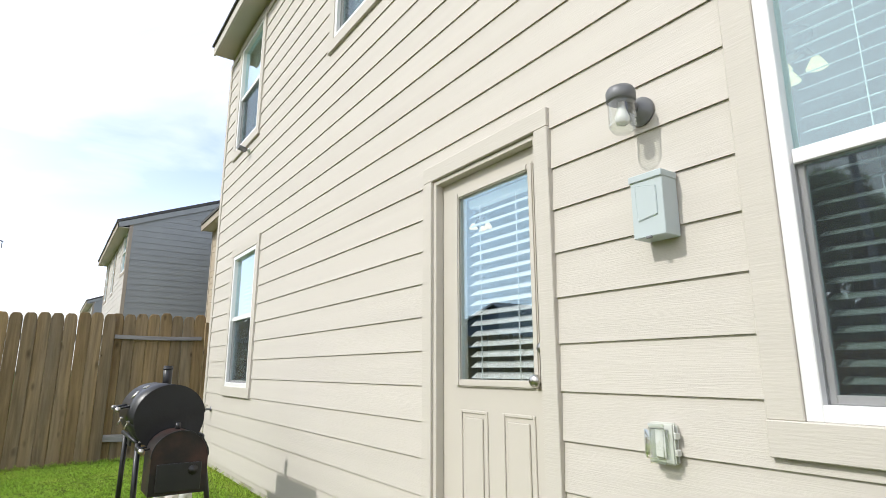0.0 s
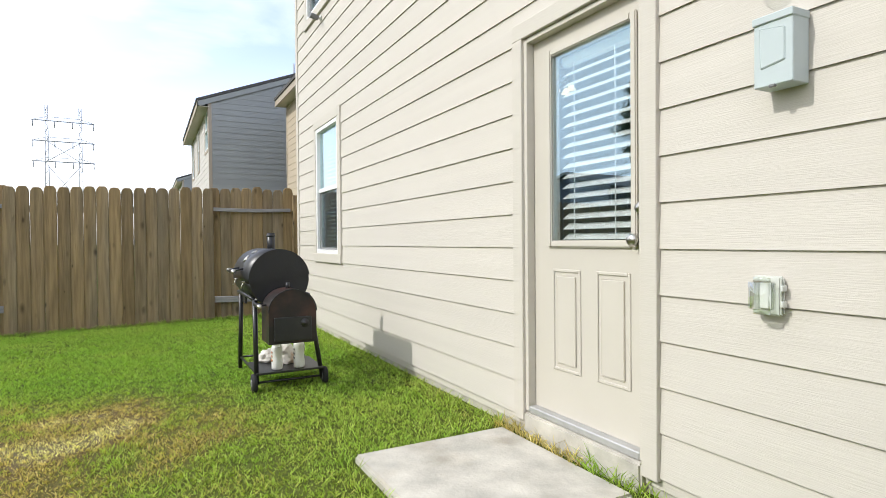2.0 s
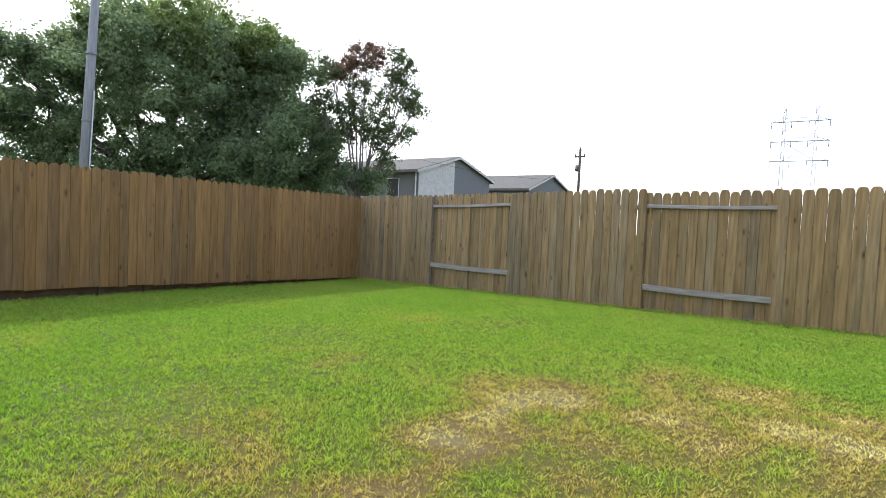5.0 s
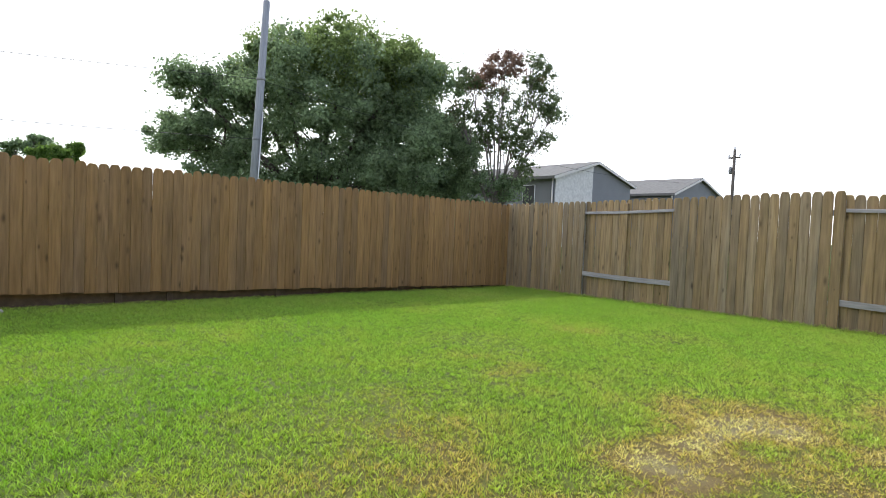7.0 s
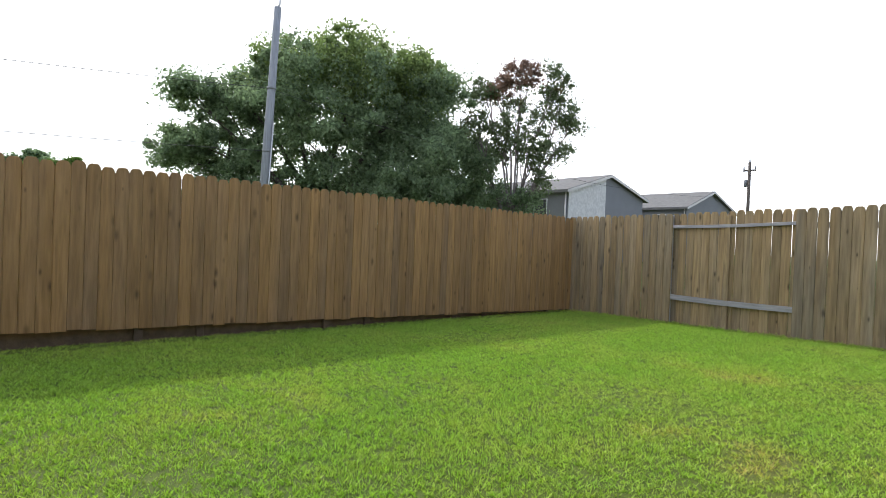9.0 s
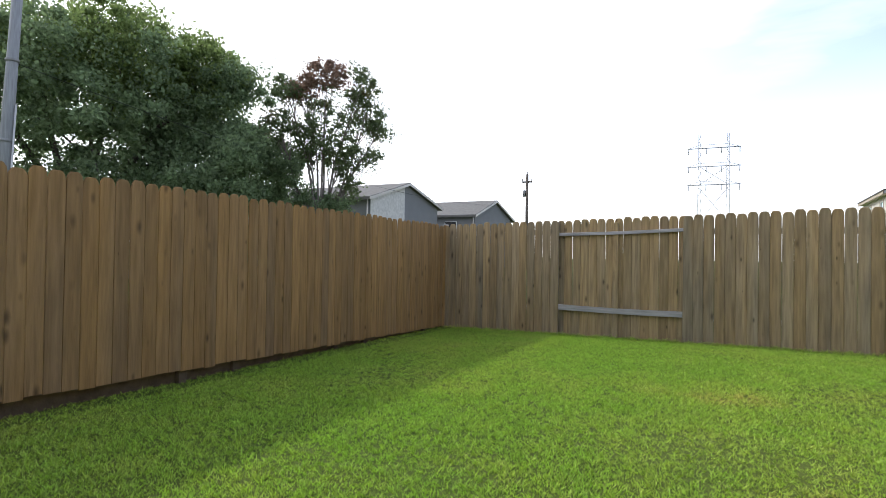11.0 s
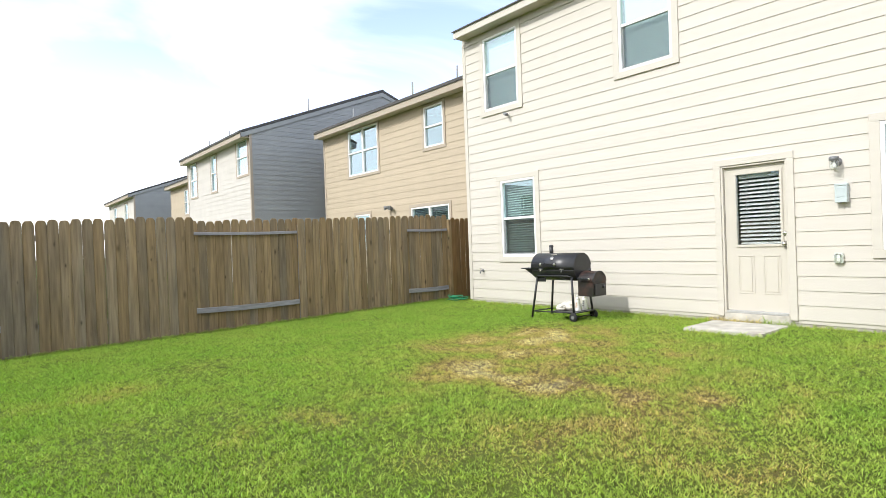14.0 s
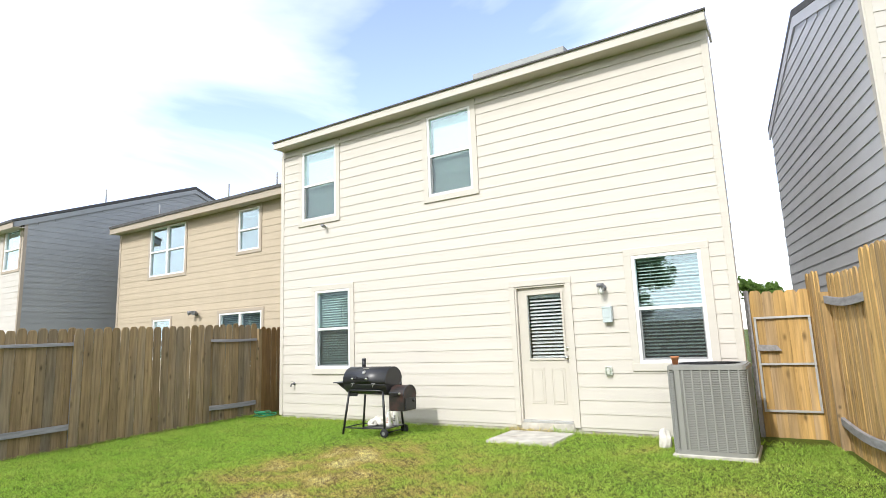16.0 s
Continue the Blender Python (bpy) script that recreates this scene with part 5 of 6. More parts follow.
# ---- air conditioner ----
def air_conditioner():
    Z = 0.045
    bm = bmesh.new()
    soft_box(bm, 1.165, 2.02, 0.645, 1.505, -0.06, Z, 0.01)
    one("equipment_pad", bm, CONCRETE, "pale concrete pad under the air conditioner", "pad")
    t = thing("air_conditioner", "tall grey louvred air-conditioning condenser on a concrete pad", "air conditioner", (1.595, 1.075, Z))
    s, h, c = 0.41, 0.98, 0.07
    def ring(r):
        pts = []
        for qx, qy in ((1, 1), (-1, 1), (-1, -1), (1, -1)):
            a0 = math.atan2(qy, qx) - math.pi / 4
            for k in range(4):
                a = a0 + math.pi / 2 * k / 3
                pts.append((qx * (s - c) + (c + r) * math.cos(a), qy * (s - c) + (c + r) * math.sin(a)))
        return pts
    bm = bmesh.new()
    prism(bm, ring(-0.03), 0.03, h - 0.05, lambda u, v, d: (u, v, d))
    part("coil", bm, AC_DARK, t, "dark coil behind the louvres")
    bm = bmesh.new()
    prism(bm, ring(0.004), 0.0, 0.045, lambda u, v, d: (u, v, d))
    part("base_pan", bm, AC_GREY, t)
    bm = bmesh.new()
    prism(bm, ring(0.006), h - 0.055, h - 0.012, lambda u, v, d: (u, v, d))
    prism(bm, ring(-0.012), h - 0.0121, h, lambda u, v, d: (u, v, d))
    part("top_cover", bm, AC_GREY, t)
    # louvres: one mesh shared by all the slats
    bm = bmesh.new()
    o, i = ring(0.0), ring(-0.016)
    n = len(o)
    lo = [bm.verts.new((u, v, 0.0)) for u, v in o]
    hi = [bm.verts.new((u, v, 0.013)) for u, v in i]
    lo2 = [bm.verts.new((u, v, -0.005)) for u, v in o]
    for k in range(n):
        bm.faces.new((lo[k], lo[(k + 1) % n], hi[(k + 1) % n], hi[k]))
        bm.faces.new((lo2[k], lo2[(k + 1) % n], lo[(k + 1) % n], lo[k]))
    me = mesh_of("louvre", bm, AC_GREY)
    z = 0.055
    while z < h - 0.06:
        ob = new("louvre", me)
        ob.parent = t
        ob.matrix_basis = pose(0, 0, z)
        z += 0.0185
    me = None
    for side in range(4):
        for k in range(8):
            u = -s + 0.075 + (2 * s - 0.15) * k / 7
            if me is None:
                bm = bmesh.new()
                soft_box(bm, -0.009, 0.009, -0.004, 0.006, 0.04, h - 0.055, 0.002)
                me = mesh_of("rib", bm, AC_GREY)
            ob = new("rib", me)
            ob.parent = t
            ob.matrix_basis = pose(0, 0, 0, 0, 0, 90 * side) @ pose(u, s + 0.0, 0)
    bm = bmesh.new()
    for a in range(5):
        lathe(bm, [(0.09 + 0.06 * a, 0.0), (0.093 + 0.06 * a, 0.003), (0.096 + 0.06 * a, 0.0)], (0, 0, h), 24)
    part("fan_guard", bm, AC_DARK, t)
    bm = bmesh.new()
    soft_box(bm, -s - 0.006, -s + 0.01, 0.27, 0.345, 0.045, h - 0.056, 0.003)
    part("corner_panel", bm, AC_GREY, t)
    bm = bmesh.new()
    lathe(bm, [(0.030, 0.0), (0.043, 0.075), (0.047, 0.075), (0.048, 0.095), (0.042, 0.095), (0.036, 0.06), (0.0, 0.058)], (0, 0, 0), 20)
    p = one("flower_pot", bm, TERRACOTTA, "small empty terracotta pot on the air conditioner", "plant pot")
    p.matrix_basis = pose(1.32, 1.405, Z + h + 0.001)


air_conditioner()

# ---- neighbouring houses ----
def neighbour(name, label, at, turn, L, D, eave, faces, side_m, front_m, trim_m, windows, ridge=2.2, over=0.35, vents=(), verge=0.05):
    """A two-storey house. Local axes: the back face lies on y = 0 and runs along x from 0 to L, the house goes back to y = D."""
    t = thing(name, label, "house", at, turn)
    opens = [(a, b, c, d) for a, b, c, d, *_ in windows]
    face = lambda u, d, z: (u, -d, z)
    bm = bmesh.new()
    pierced(bm, 0, L, -0.4, eave, opens, face, -0.15, 0.0)
    part("wall", bm, front_m, t)
    bm = bmesh.new()
    tr = [(a - 0.09, b + 0.09, c - 0.09, d + 0.09) for a, b, c, d in opens]
    for s, e, a, b, p0, p1 in siding_boards(0.08, L - 0.08, 0.2, eave - 0.12, tr, 0.19, 0.085):
        wedge(bm, s, e, a, b, p0, p1, face)
    tagged(part("siding", bm, front_m, t), kind="stuff")
    bm = bmesh.new()
    for u in (0, L - 0.08):
        soft_box(bm, u, u + 0.08, -0.022, 0.001, 0.0, eave - 0.121, 0.003)
    box(bm, 0, L, -0.02, 0.001, eave - 0.12, eave)
    part("corner_trim", bm, trim_m, t)
    # gabled side walls
    for u, way in ((0.0, -1), (L, 1)):
        bm = bmesh.new()
        a, b = (0.0, 0.15) if way < 0 else (L - 0.15, L)
        prism(bm, [(0.151, -0.4), (D, -0.4), (D, eave), (D / 2, eave + ridge - 0.15), (0.151, eave)], a, b, lambda y, z, x: (x, y, z))
        part("wall", bm, side_m, t)
        bm = bmesh.new()
        k, z = 0, 0.2
        while z < eave + ridge - 0.3:
            q0 = 0.0 if z + 0.19 <= eave else (z + 0.19 - eave) / ridge * D / 2
            wedge(bm, 0.08 + q0, D - q0, z, z + 0.19, 0.016, 0.004, lambda y, d, zz: (u + way * d, y, zz))
            z += 0.19
        tagged(part("siding", bm, side_m, t), kind="stuff")
        bm = bmesh.new()
        soft_box(bm, min(u, u + way * 0.022), max(u, u + way * 0.022), -0.022, 0.079, 0.0, eave, 0.003)
        part("corner_trim", bm, trim_m, t)
    bm = bmesh.new()
    box(bm, 0, L, D - 0.15, D - 0.001, -0.4, eave)
    part("wall", bm, side_m, t)
    # roof: two slopes, fascia and soffit
    k = ridge / (D / 2)
    bm = bmesh.new()
    prism(bm, [(-over - 0.03, eave - over * k + 0.12), (D / 2, eave + ridge + 0.12), (D + over, eave - over * k + 0.12), (D + over, eave - over * k + 0.04), (D / 2, eave + ridge), (-over - 0.03, eave - over * k + 0.04)], -verge, L + verge, lambda y, z, x: (x, y, z))
    rf = part("roof", bm, SHINGLE, t, "dark asphalt-shingle gable roof")
    bm = bmesh.new()
    zf = eave - over * k
    soft_box(bm, -verge, L + verge, -over, -over + 0.028, zf - 0.14, zf + 0.055, 0.004)
    part("fascia", bm, trim_m, rf)
    bm = bmesh.new()
    box(bm, -verge, L + verge, -over + 0.029, 0.0, zf - 0.12, zf - 0.10)
    part("soffit", bm, SOFFIT, rf)
    for u in (-verge, L + verge - 0.025):
        bm = bmesh.new()
        prism(bm, [(-over, zf - 0.14), (-over, zf + 0.03), (D / 2, eave + ridge - 0.01), (D + over, zf + 0.03), (D + over, zf - 0.14), (D / 2, eave + ridge - 0.18)], u, u + 0.025, lambda y, z, x: (x, y, z))
        part("rake_board", bm, side_m, rf)
    for u, y, h in vents:
        bm = bmesh.new()
        zz = eave + ridge * (1 - abs(y - D / 2) / (D / 2)) + 0.02
        tube(bm, [(u, y, zz), (u, y, zz + h)], 0.024, 8)
        part("vent_pipe", bm, GREY_METAL, rf)
    bm = bmesh.new()
    box(bm, 0.16, L - 0.16, 2.4, 2.5, -0.1, eave - 0.2)
    box(bm, 0.16, L - 0.16, 0.16, 2.39, 2.75, 2.85)
    part("inner_wall", bm, DARK_ROOM, t, "plain plaster inside")
    for a, b, c, d, twin, blind in windows:
        win = None
        bm = bmesh.new()
        for p, q, r_, s_ in ((a - 0.09, a, c, d), (b, b + 0.09, c, d), (a - 0.09, b + 0.09, d, d + 0.09), (a - 0.09, b + 0.09, c - 0.09, c)):
            soft_box(bm, p, q, -0.03, -0.001, r_, s_, 0.003)
        win = part("window", bm, trim_m, t)
        bm = bmesh.new()
        for p, q, r_, s_ in ((a, a + 0.05, c, d), (b - 0.05, b, c, d), (a + 0.05, b - 0.05, d - 0.05, d), (a + 0.05, b - 0.05, c, c + 0.05), (a + 0.05, b - 0.05, (c + d) / 2 - 0.025, (c + d) / 2 + 0.025)):
            soft_box(bm, p, q, -0.02, 0.06, r_, s_, 0.004)
        cols = [(a + 0.05, b - 0.05)]
        if twin:
            m_ = (a + b) / 2
            soft_box(bm, m_ - 0.04, m_ + 0.04, -0.022, 0.058, c + 0.05, d - 0.05, 0.004)
            cols = [(a + 0.05, m_ - 0.04), (m_ + 0.04, b - 0.05)]
        part("window_frame", bm, WHITE_VINYL, win, "white vinyl window frame")
        for p, q in cols:
            for r_, s_ in ((c + 0.05, (c + d) / 2 - 0.025), ((c + d) / 2 + 0.025, d - 0.05)):
                bm = bmesh.new()
                box(bm, p, q, 0.03, 0.035, r_, s_)
                g = part("pane", bm, GLASS, win)
                g.visible_shadow = False
            if blind:
                bm = bmesh.new()
                z = d - 0.08
                while z > c + 0.06:
                    b2 = bmesh.new()
                    box(b2, p + 0.005, q - 0.005, -0.022, 0.022, -0.0015, 0.0015)
                    join(bm, b2, Matrix.Translation((0, 0.12, z)) @ Matrix.Rotation(radians(-blind), 4, "X"))
                    z -= 0.05
                part("blind", bm, SLAT, win, "white slatted blind")
    return t


# faces look west, so local x runs along world -y: turn by -90 degrees
neighbour("house", "tan two-storey house with white windows behind the fence", (4.2, 19.05, -0.05), -90, 8.4, 11, 5.55, None, TAN, TAN, TAN_TRIM,
          [(1.78, 3.62, 3.75, 5.30, True, 0), (6.05, 6.92, 4.08, 5.25, False, 0), (5.3, 7.05, 0.95, 2.42, True, 30), (2.1, 3.0, 1.2, 2.4, False, 30)], ridge=1.4, vents=((4.9, 0.5, 0.65), (1.2, 0.6, 0.6), (7.0, 0.5, 0.6)))
# sun and shade painted in: pale siding on the back, grey on the sides
neighbour("house", "two-storey house with back coloured pale as sunlit and side coloured grey as shaded", (2.12, 28.9, 0.14), -90, 8.0, 12, 5.6, None, SHADE_GREY_SIDING, PALE_SIDING, TAN_TRIM,
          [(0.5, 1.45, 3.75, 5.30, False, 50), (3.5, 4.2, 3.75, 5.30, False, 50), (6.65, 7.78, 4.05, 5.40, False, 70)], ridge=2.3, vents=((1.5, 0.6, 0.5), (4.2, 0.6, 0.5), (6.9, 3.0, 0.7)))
neighbour("house", "tan two-storey house farther along the row", (3.6, 38.0, -0.05), -90, 6.5, 11, 5.5, None, TAN, TAN, TAN_TRIM, [(3.0, 4.4, 3.6, 5.0, True, 30)], ridge=1.5)
# same split here: lit back pale, shaded sides grey by colour
neighbour("house", "grey two-storey house with a dark side window", (2.4, 51.5, -0.05), -90, 9.0, 12, 5.5, None, SHADE_GREY_SIDING, PALE_SIDING, TAN_TRIM, [(2, 3, 3.7, 5.0, False, 50), (6, 7, 3.7, 5.0, False, 50)], ridge=2.2)
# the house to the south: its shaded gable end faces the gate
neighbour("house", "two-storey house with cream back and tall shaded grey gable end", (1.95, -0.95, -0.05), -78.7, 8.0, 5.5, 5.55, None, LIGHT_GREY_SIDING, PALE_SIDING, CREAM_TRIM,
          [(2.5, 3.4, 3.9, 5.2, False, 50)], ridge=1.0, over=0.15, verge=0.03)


def apartments(at, L, D, h, ridge, label, stone):
    """A long block whose gable faces east; local x along the gable."""
    t = thing("apartment_block", label, "apartment building", at, 90, group="grey blocks behind the fence")
    bm = bmesh.new()
    prism(bm, [(0, 0), (L, 0), (L, h), (L * 0.5, h + ridge), (0, h)], 0, D, lambda u, v, d: (u, d, v))
    part("wall", bm, FLAT_GREY, t)
    if stone:
        bm = bmesh.new()
        prism(bm, [(0.05, 0), (L * 0.46, 0), (L * 0.46, h + ridge * 0.86), (0.05, h)], -0.07, -0.004, lambda u, v, d: (u, d, v))
        part("stone_veneer", bm, FLAT_STONE, t, "pale stone veneer on half of the gable")
    bm = bmesh.new()
    prism(bm, [(-0.5, h - 0.15), (L / 2, h + ridge + 0.02), (L + 0.5, h - 0.15), (L + 0.5, h + 0.1), (L / 2, h + ridge + 0.27), (-0.5, h + 0.1)], -0.35, D + 0.4, lambda u, v, d: (u, d, v))
    rf = part("roof", bm, FAR_ROOF, t, "weathered grey shingle roof")
    bm = bmesh.new()
    prism(bm, [(-0.5, h - 0.17), (L / 2, h + ridge), (L + 0.5, h - 0.17), (L + 0.5, h + 0.05), (L / 2, h + ridge + 0.22), (-0.5, h + 0.05)], -0.40, -0.355, lambda u, v, d: (u, d, v))
    part("rake_board", bm, PALE_SIDING, rf)
    for k in range(4):
        bm = bmesh.new()
        y = 3.0 + 4.2 * k
        soft_box(bm, -0.05, 0.05, y - 0.75, y + 0.75, h - 2.5, h - 0.6, 0.01)
        w = part("window", bm, WHITE_VINYL, t)
        bm = bmesh.new()
        soft_box(bm, -0.07, -0.052, y - 0.70, y + 0.70, h - 2.45, h - 0.65, 0.005)
        part("pane", bm, AC_DARK, w)
    bm = bmesh.new()
    tube(bm, [(-0.12, 0.15, 0), (-0.12, 0.15, h - 0.1)], 0.07, 6)
    part("downpipe", bm, PALE_SIDING, t)


apartments((-33.0, 39.4, -0.3), 11.6, 24.0, 6.2, 1.7, "grey two-storey apartment block with a stone gable end", True)
apartments((-31.5, 56.8, -0.3), 10.6, 18.0, 5.9, 1.9, "smaller grey apartment block with a low gable", False)


def flood_light():
    t = thing("flood_light", "small dark twin flood light on the tan wall", "lamp", (4.17, 14.75, 2.42))
    bm = bmesh.new()
    lathe(bm, [(0.06, 0.0), (0.06, -0.03), (0.03, -0.06)], (0, 0, 0), 12, "x")
    part("base", bm, DARK_GREY, t)
    for s in (-1, 1):
        bm = bmesh.new()
        tube(bm, [(-0.05, 0, 0), (-0.12, s * 0.09, 0.04), (-0.2, s * 0.12, 0.02)], [0.03, 0.05, 0.065], 10)
        part("lamp_head", bm, DARK_GREY, t)


flood_light()


# ---- poles, wires and the pylon ----
def light_pole():
    t = thing("utility_pole", "tall grey wooden utility pole behind the back fence", "utility pole", (-29.84, 11.45, -0.25))
    bm = bmesh.new()
    tube(bm, [(0, 0, -0.5), (0.16, 0.2, 6), (0.33, 0.42, 12.6)], [0.23, 0.21, 0.17], 14)
    part("pole", bm, POLE_WOOD, t)
    for z in (5.5, 8.6):
        bm = bmesh.new()
        lathe(bm, [(0.215, -0.06), (0.235, -0.05), (0.235, 0.05), (0.215, 0.06)], (0.026 * z + 0.002, 0.033 * z, z), 14)
        part("band", bm, DARK_GREY, t, "dark steel band")
    bm = bmesh.new()
    tube(bm, [(0.33, 0.42, 12.55), (0.36, 0.5, 12.8), (0.38, 0.53, 13.3)], 0.05, 8)
    part("pin", bm, GALV, t)
    bm = bmesh.new()
    tube(bm, [(0.26, 0.14, 0), (0.43, 0.36, 6.9)], 0.035, 6)
    part("conduit", bm, GALV, t)


def wire(a, b, sag, r=0.013):
    a, b = Vector(a), Vector(b)
    bm = bmesh.new()
    tube(bm, [a + (b - a) * (k / 16) - Vector((0, 0, sag * 4 * (k / 16) * (1 - k / 16))) for k in range(17)], r, 5)
    one("overhead_wire", bm, WIRE, "thin black overhead wire", "wire", group="overhead wires")


def crossarm_pole():
    t = thing("utility_pole", "dark wooden utility pole with a short crossarm", "utility pole", (-25.1, 55.8, -0.25))
    bm = bmesh.new()
    tube(bm, [(0, 0, -0.5), (0, 0, 9.9)], [0.17, 0.13], 10)
    part("pole", bm, BARK, t)
    bm = bmesh.new()
    soft_box(bm, -0.55, 0.55, -0.06, 0.06, 9.05, 9.2, 0.01)
    part("crossarm", bm, BARK, t)
    for x in (-0.5, 0.5, 0.0):
        bm = bmesh.new()
        lathe(bm, [(0.03, 0), (0.07, 0.05), (0.05, 0.14), (0.07, 0.2), (0.02, 0.28)], (x, 0, 9.2 if x else 9.9), 8)
        part("insulator", bm, POLE_WOOD, t)
    bm = bmesh.new()
    lathe(bm, [(0.1, 0), (0.17, 0.05), (0.17, 0.6), (0.1, 0.68)], (-0.3, 0, 7.6), 10)
    part("transformer", bm, DARK_GREY, t)


def pylon():
    """H-frame lattice transmission tower."""
    t = thing("transmission_tower", "hazy grey steel lattice transmission tower far off", "pylon", (-9.9, 95.0, -0.27), 4)
    t.scale = (0.65, 0.65, 0.65)
    H, w = 31.5, 3.0
    for sx in (-1, 1):
        bm = bmesh.new()
        for dx in (-0.45, 0.45):
            for dy in (-0.45, 0.45):
                tube(bm, [(sx * w + dx, dy, 0), (sx * w + dx * 0.5, dy * 0.5, H)], 0.07, 4)
        z, k = 0.5, 0
        while z < H - 1.2:
            f = 1 - 0.5 * z / H
            s = 1 if k % 2 else -1
            tube(bm, [(sx * w - 0.45 * f * s, -0.45 * f, z), (sx * w + 0.45 * f * s, -0.45 * f, z + 1.1)], 0.04, 4)
            tube(bm, [(sx * w - 0.45 * f * s, 0.45 * f, z), (sx * w + 0.45 * f * s, 0.45 * f, z + 1.1)], 0.04, 4)
            z += 1.1
            k += 1
        part("tower_leg", bm, TOWER, t)
    for z in (28.3, 24.0, 19.7):
        bm = bmesh.new()
        tube(bm, [(-5.6, 0, z), (5.6, 0, z)], 0.11, 5)
        tube(bm, [(-5.6, 0, z), (-w, 0, z + 0.8), (w, 0, z + 0.8), (5.6, 0, z)], 0.06, 4)
        part("crossarm", bm, TOWER, t)
        for x in (-5.4, -1.6, 1.6, 5.4):
            bm = bmesh.new()
            tube(bm, [(x, 0, z), (x, 0, z - 1.4)], 0.10, 5)
            part("insulator", bm, TOWER, t)
    for z0, z1 in ((19.7, 24.0), (11.0, 19.0), (2.0, 11.0)):
        for s in (-1, 1):
            bm = bmesh.new()
            tube(bm, [(s * w, 0, z0), (-s * w, 0, z1)], 0.08, 4)
            part("brace", bm, TOWER, t)


light_pole()
wire((-29.70, 11.61, 8.35), (-31.0, 60.0, 7.0), 1.2)
wire((-29.70, 11.61, 8.35), (-52.0, -45.0, 11.2), 1.0)
wire((-29.79, 11.51, 5.25), (-52.0, -45.0, 7.4), 0.8)
crossarm_pole()
pylon()


# ---- trees ----
def tree(label, at, height, trunk_r, crown_c, crown_r, leaves, material, seed, limbs=9, leaf=0.22, clumps=60, hollow=0.35, bare=0.0, low=0.16):
    """A tapered trunk with limbs and a crown of many small leaves in uneven clumps."""
    r = random.Random(seed)
    rng = np.random.default_rng(seed)
    t = thing("tree", label, "tree", at)
    bm = bmesh.new()
    cz = crown_c[2]
    fork = height * 0.22
    tube(bm, [(0, 0, -0.3), (0.1, 0.05, fork * 0.5), (0.0, 0.1, fork)], [trunk_r * 1.25, trunk_r, trunk_r * 0.85], 10)
    tips = []
    for k in range(limbs):
        a = 2 * math.pi * k / limbs + r.uniform(-0.3, 0.3)
        reach = r.uniform(0.4, 0.82)
        e = Vector((crown_c[0] + crown_r[0] * reach * math.cos(a), crown_c[1] + crown_r[1] * reach * math.sin(a), cz + crown_r[2] * r.uniform(-0.35, 0.58)))
        b = Vector((0, 0, fork * r.uniform(0.75, 1.0)))
        m1 = b.lerp(e, 0.45) + Vector((r.uniform(-0.6, 0.6), r.uniform(-0.6, 0.6), 0.8))
        tube(bm, [b, b.lerp(m1, 0.5), m1, m1.lerp(e, 0.55) + Vector((0, 0, 0.3)), e], [trunk_r * 0.55, trunk_r * 0.42, trunk_r * 0.3, trunk_r * 0.18, trunk_r * 0.05], 7)
        for q in range(5):
            f = r.uniform(0.35, 0.95)
            p = m1.lerp(e, f)
            d = Vector((r.uniform(-1, 1), r.uniform(-1, 1), r.uniform(0.1, 1.1))) * (0.2 * max(crown_r))
            tube(bm, [p, p + d * 0.5 + Vector((0, 0, 0.2)), p + d], [trunk_r * 0.14, trunk_r * 0.09, trunk_r * 0.03], 5)
            tips.append(p + d)
        tips.append(e)
    part("trunk", bm, BARK, t, "dark branching trunk")
    # clump centres: branch tips and points in the crown's shell
    cs = [np.array(p) for p in tips if r.random() > bare]
    while len(cs) < clumps:
        v = rng.normal(size=3); v /= np.linalg.norm(v)
        q = v * rng.uniform(hollow, 1.0) ** 0.6
        q[:2] *= 1 - 0.45 * max(q[2], 0.0)
        cs.append(np.array(crown_c) + q * np.array(crown_r))
    cs = np.array(cs)
    cs[:, 2] = np.maximum(cs[:, 2], height * low)
    pick = rng.integers(0, len(cs), leaves)
    cr = rng.uniform(0.10, 0.22, len(cs)) * (sum(crown_r) / 3)
    off = np.clip(rng.normal(size=(leaves, 3)) * 0.48, -1.15, 1.15)
    c = cs[pick] + off * cr[pick][:, None] * np.array([1, 1, 0.75])
    u = rng.normal(size=(leaves, 3)); u /= np.linalg.norm(u, axis=1)[:, None]
    w = np.cross(u, rng.normal(size=(leaves, 3))); w /= np.linalg.norm(w, axis=1)[:, None]
    s = leaf * rng.uniform(0.6, 1.3, leaves)[:, None]
    v = np.stack([c - u * s * 0.5, c + w * s * 0.28, c + u * s * 0.5, c - w * s * 0.28], 1).reshape(-1, 3)
    me = bpy.data.meshes.new("crown")
    me.vertices.add(len(v)); me.vertices.foreach_set("co", v.astype(np.float32).ravel())
    me.loops.add(leaves * 4); me.loops.foreach_set("vertex_index", np.arange(leaves * 4, dtype=np.int32))
    me.polygons.add(leaves); me.polygons.foreach_set("loop_start", np.arange(0, leaves * 4, 4, dtype=np.int32))
    me.update(calc_edges=True)
    me.materials.append(material)
    ob = new("crown", me)
    ob.parent = t
    return t


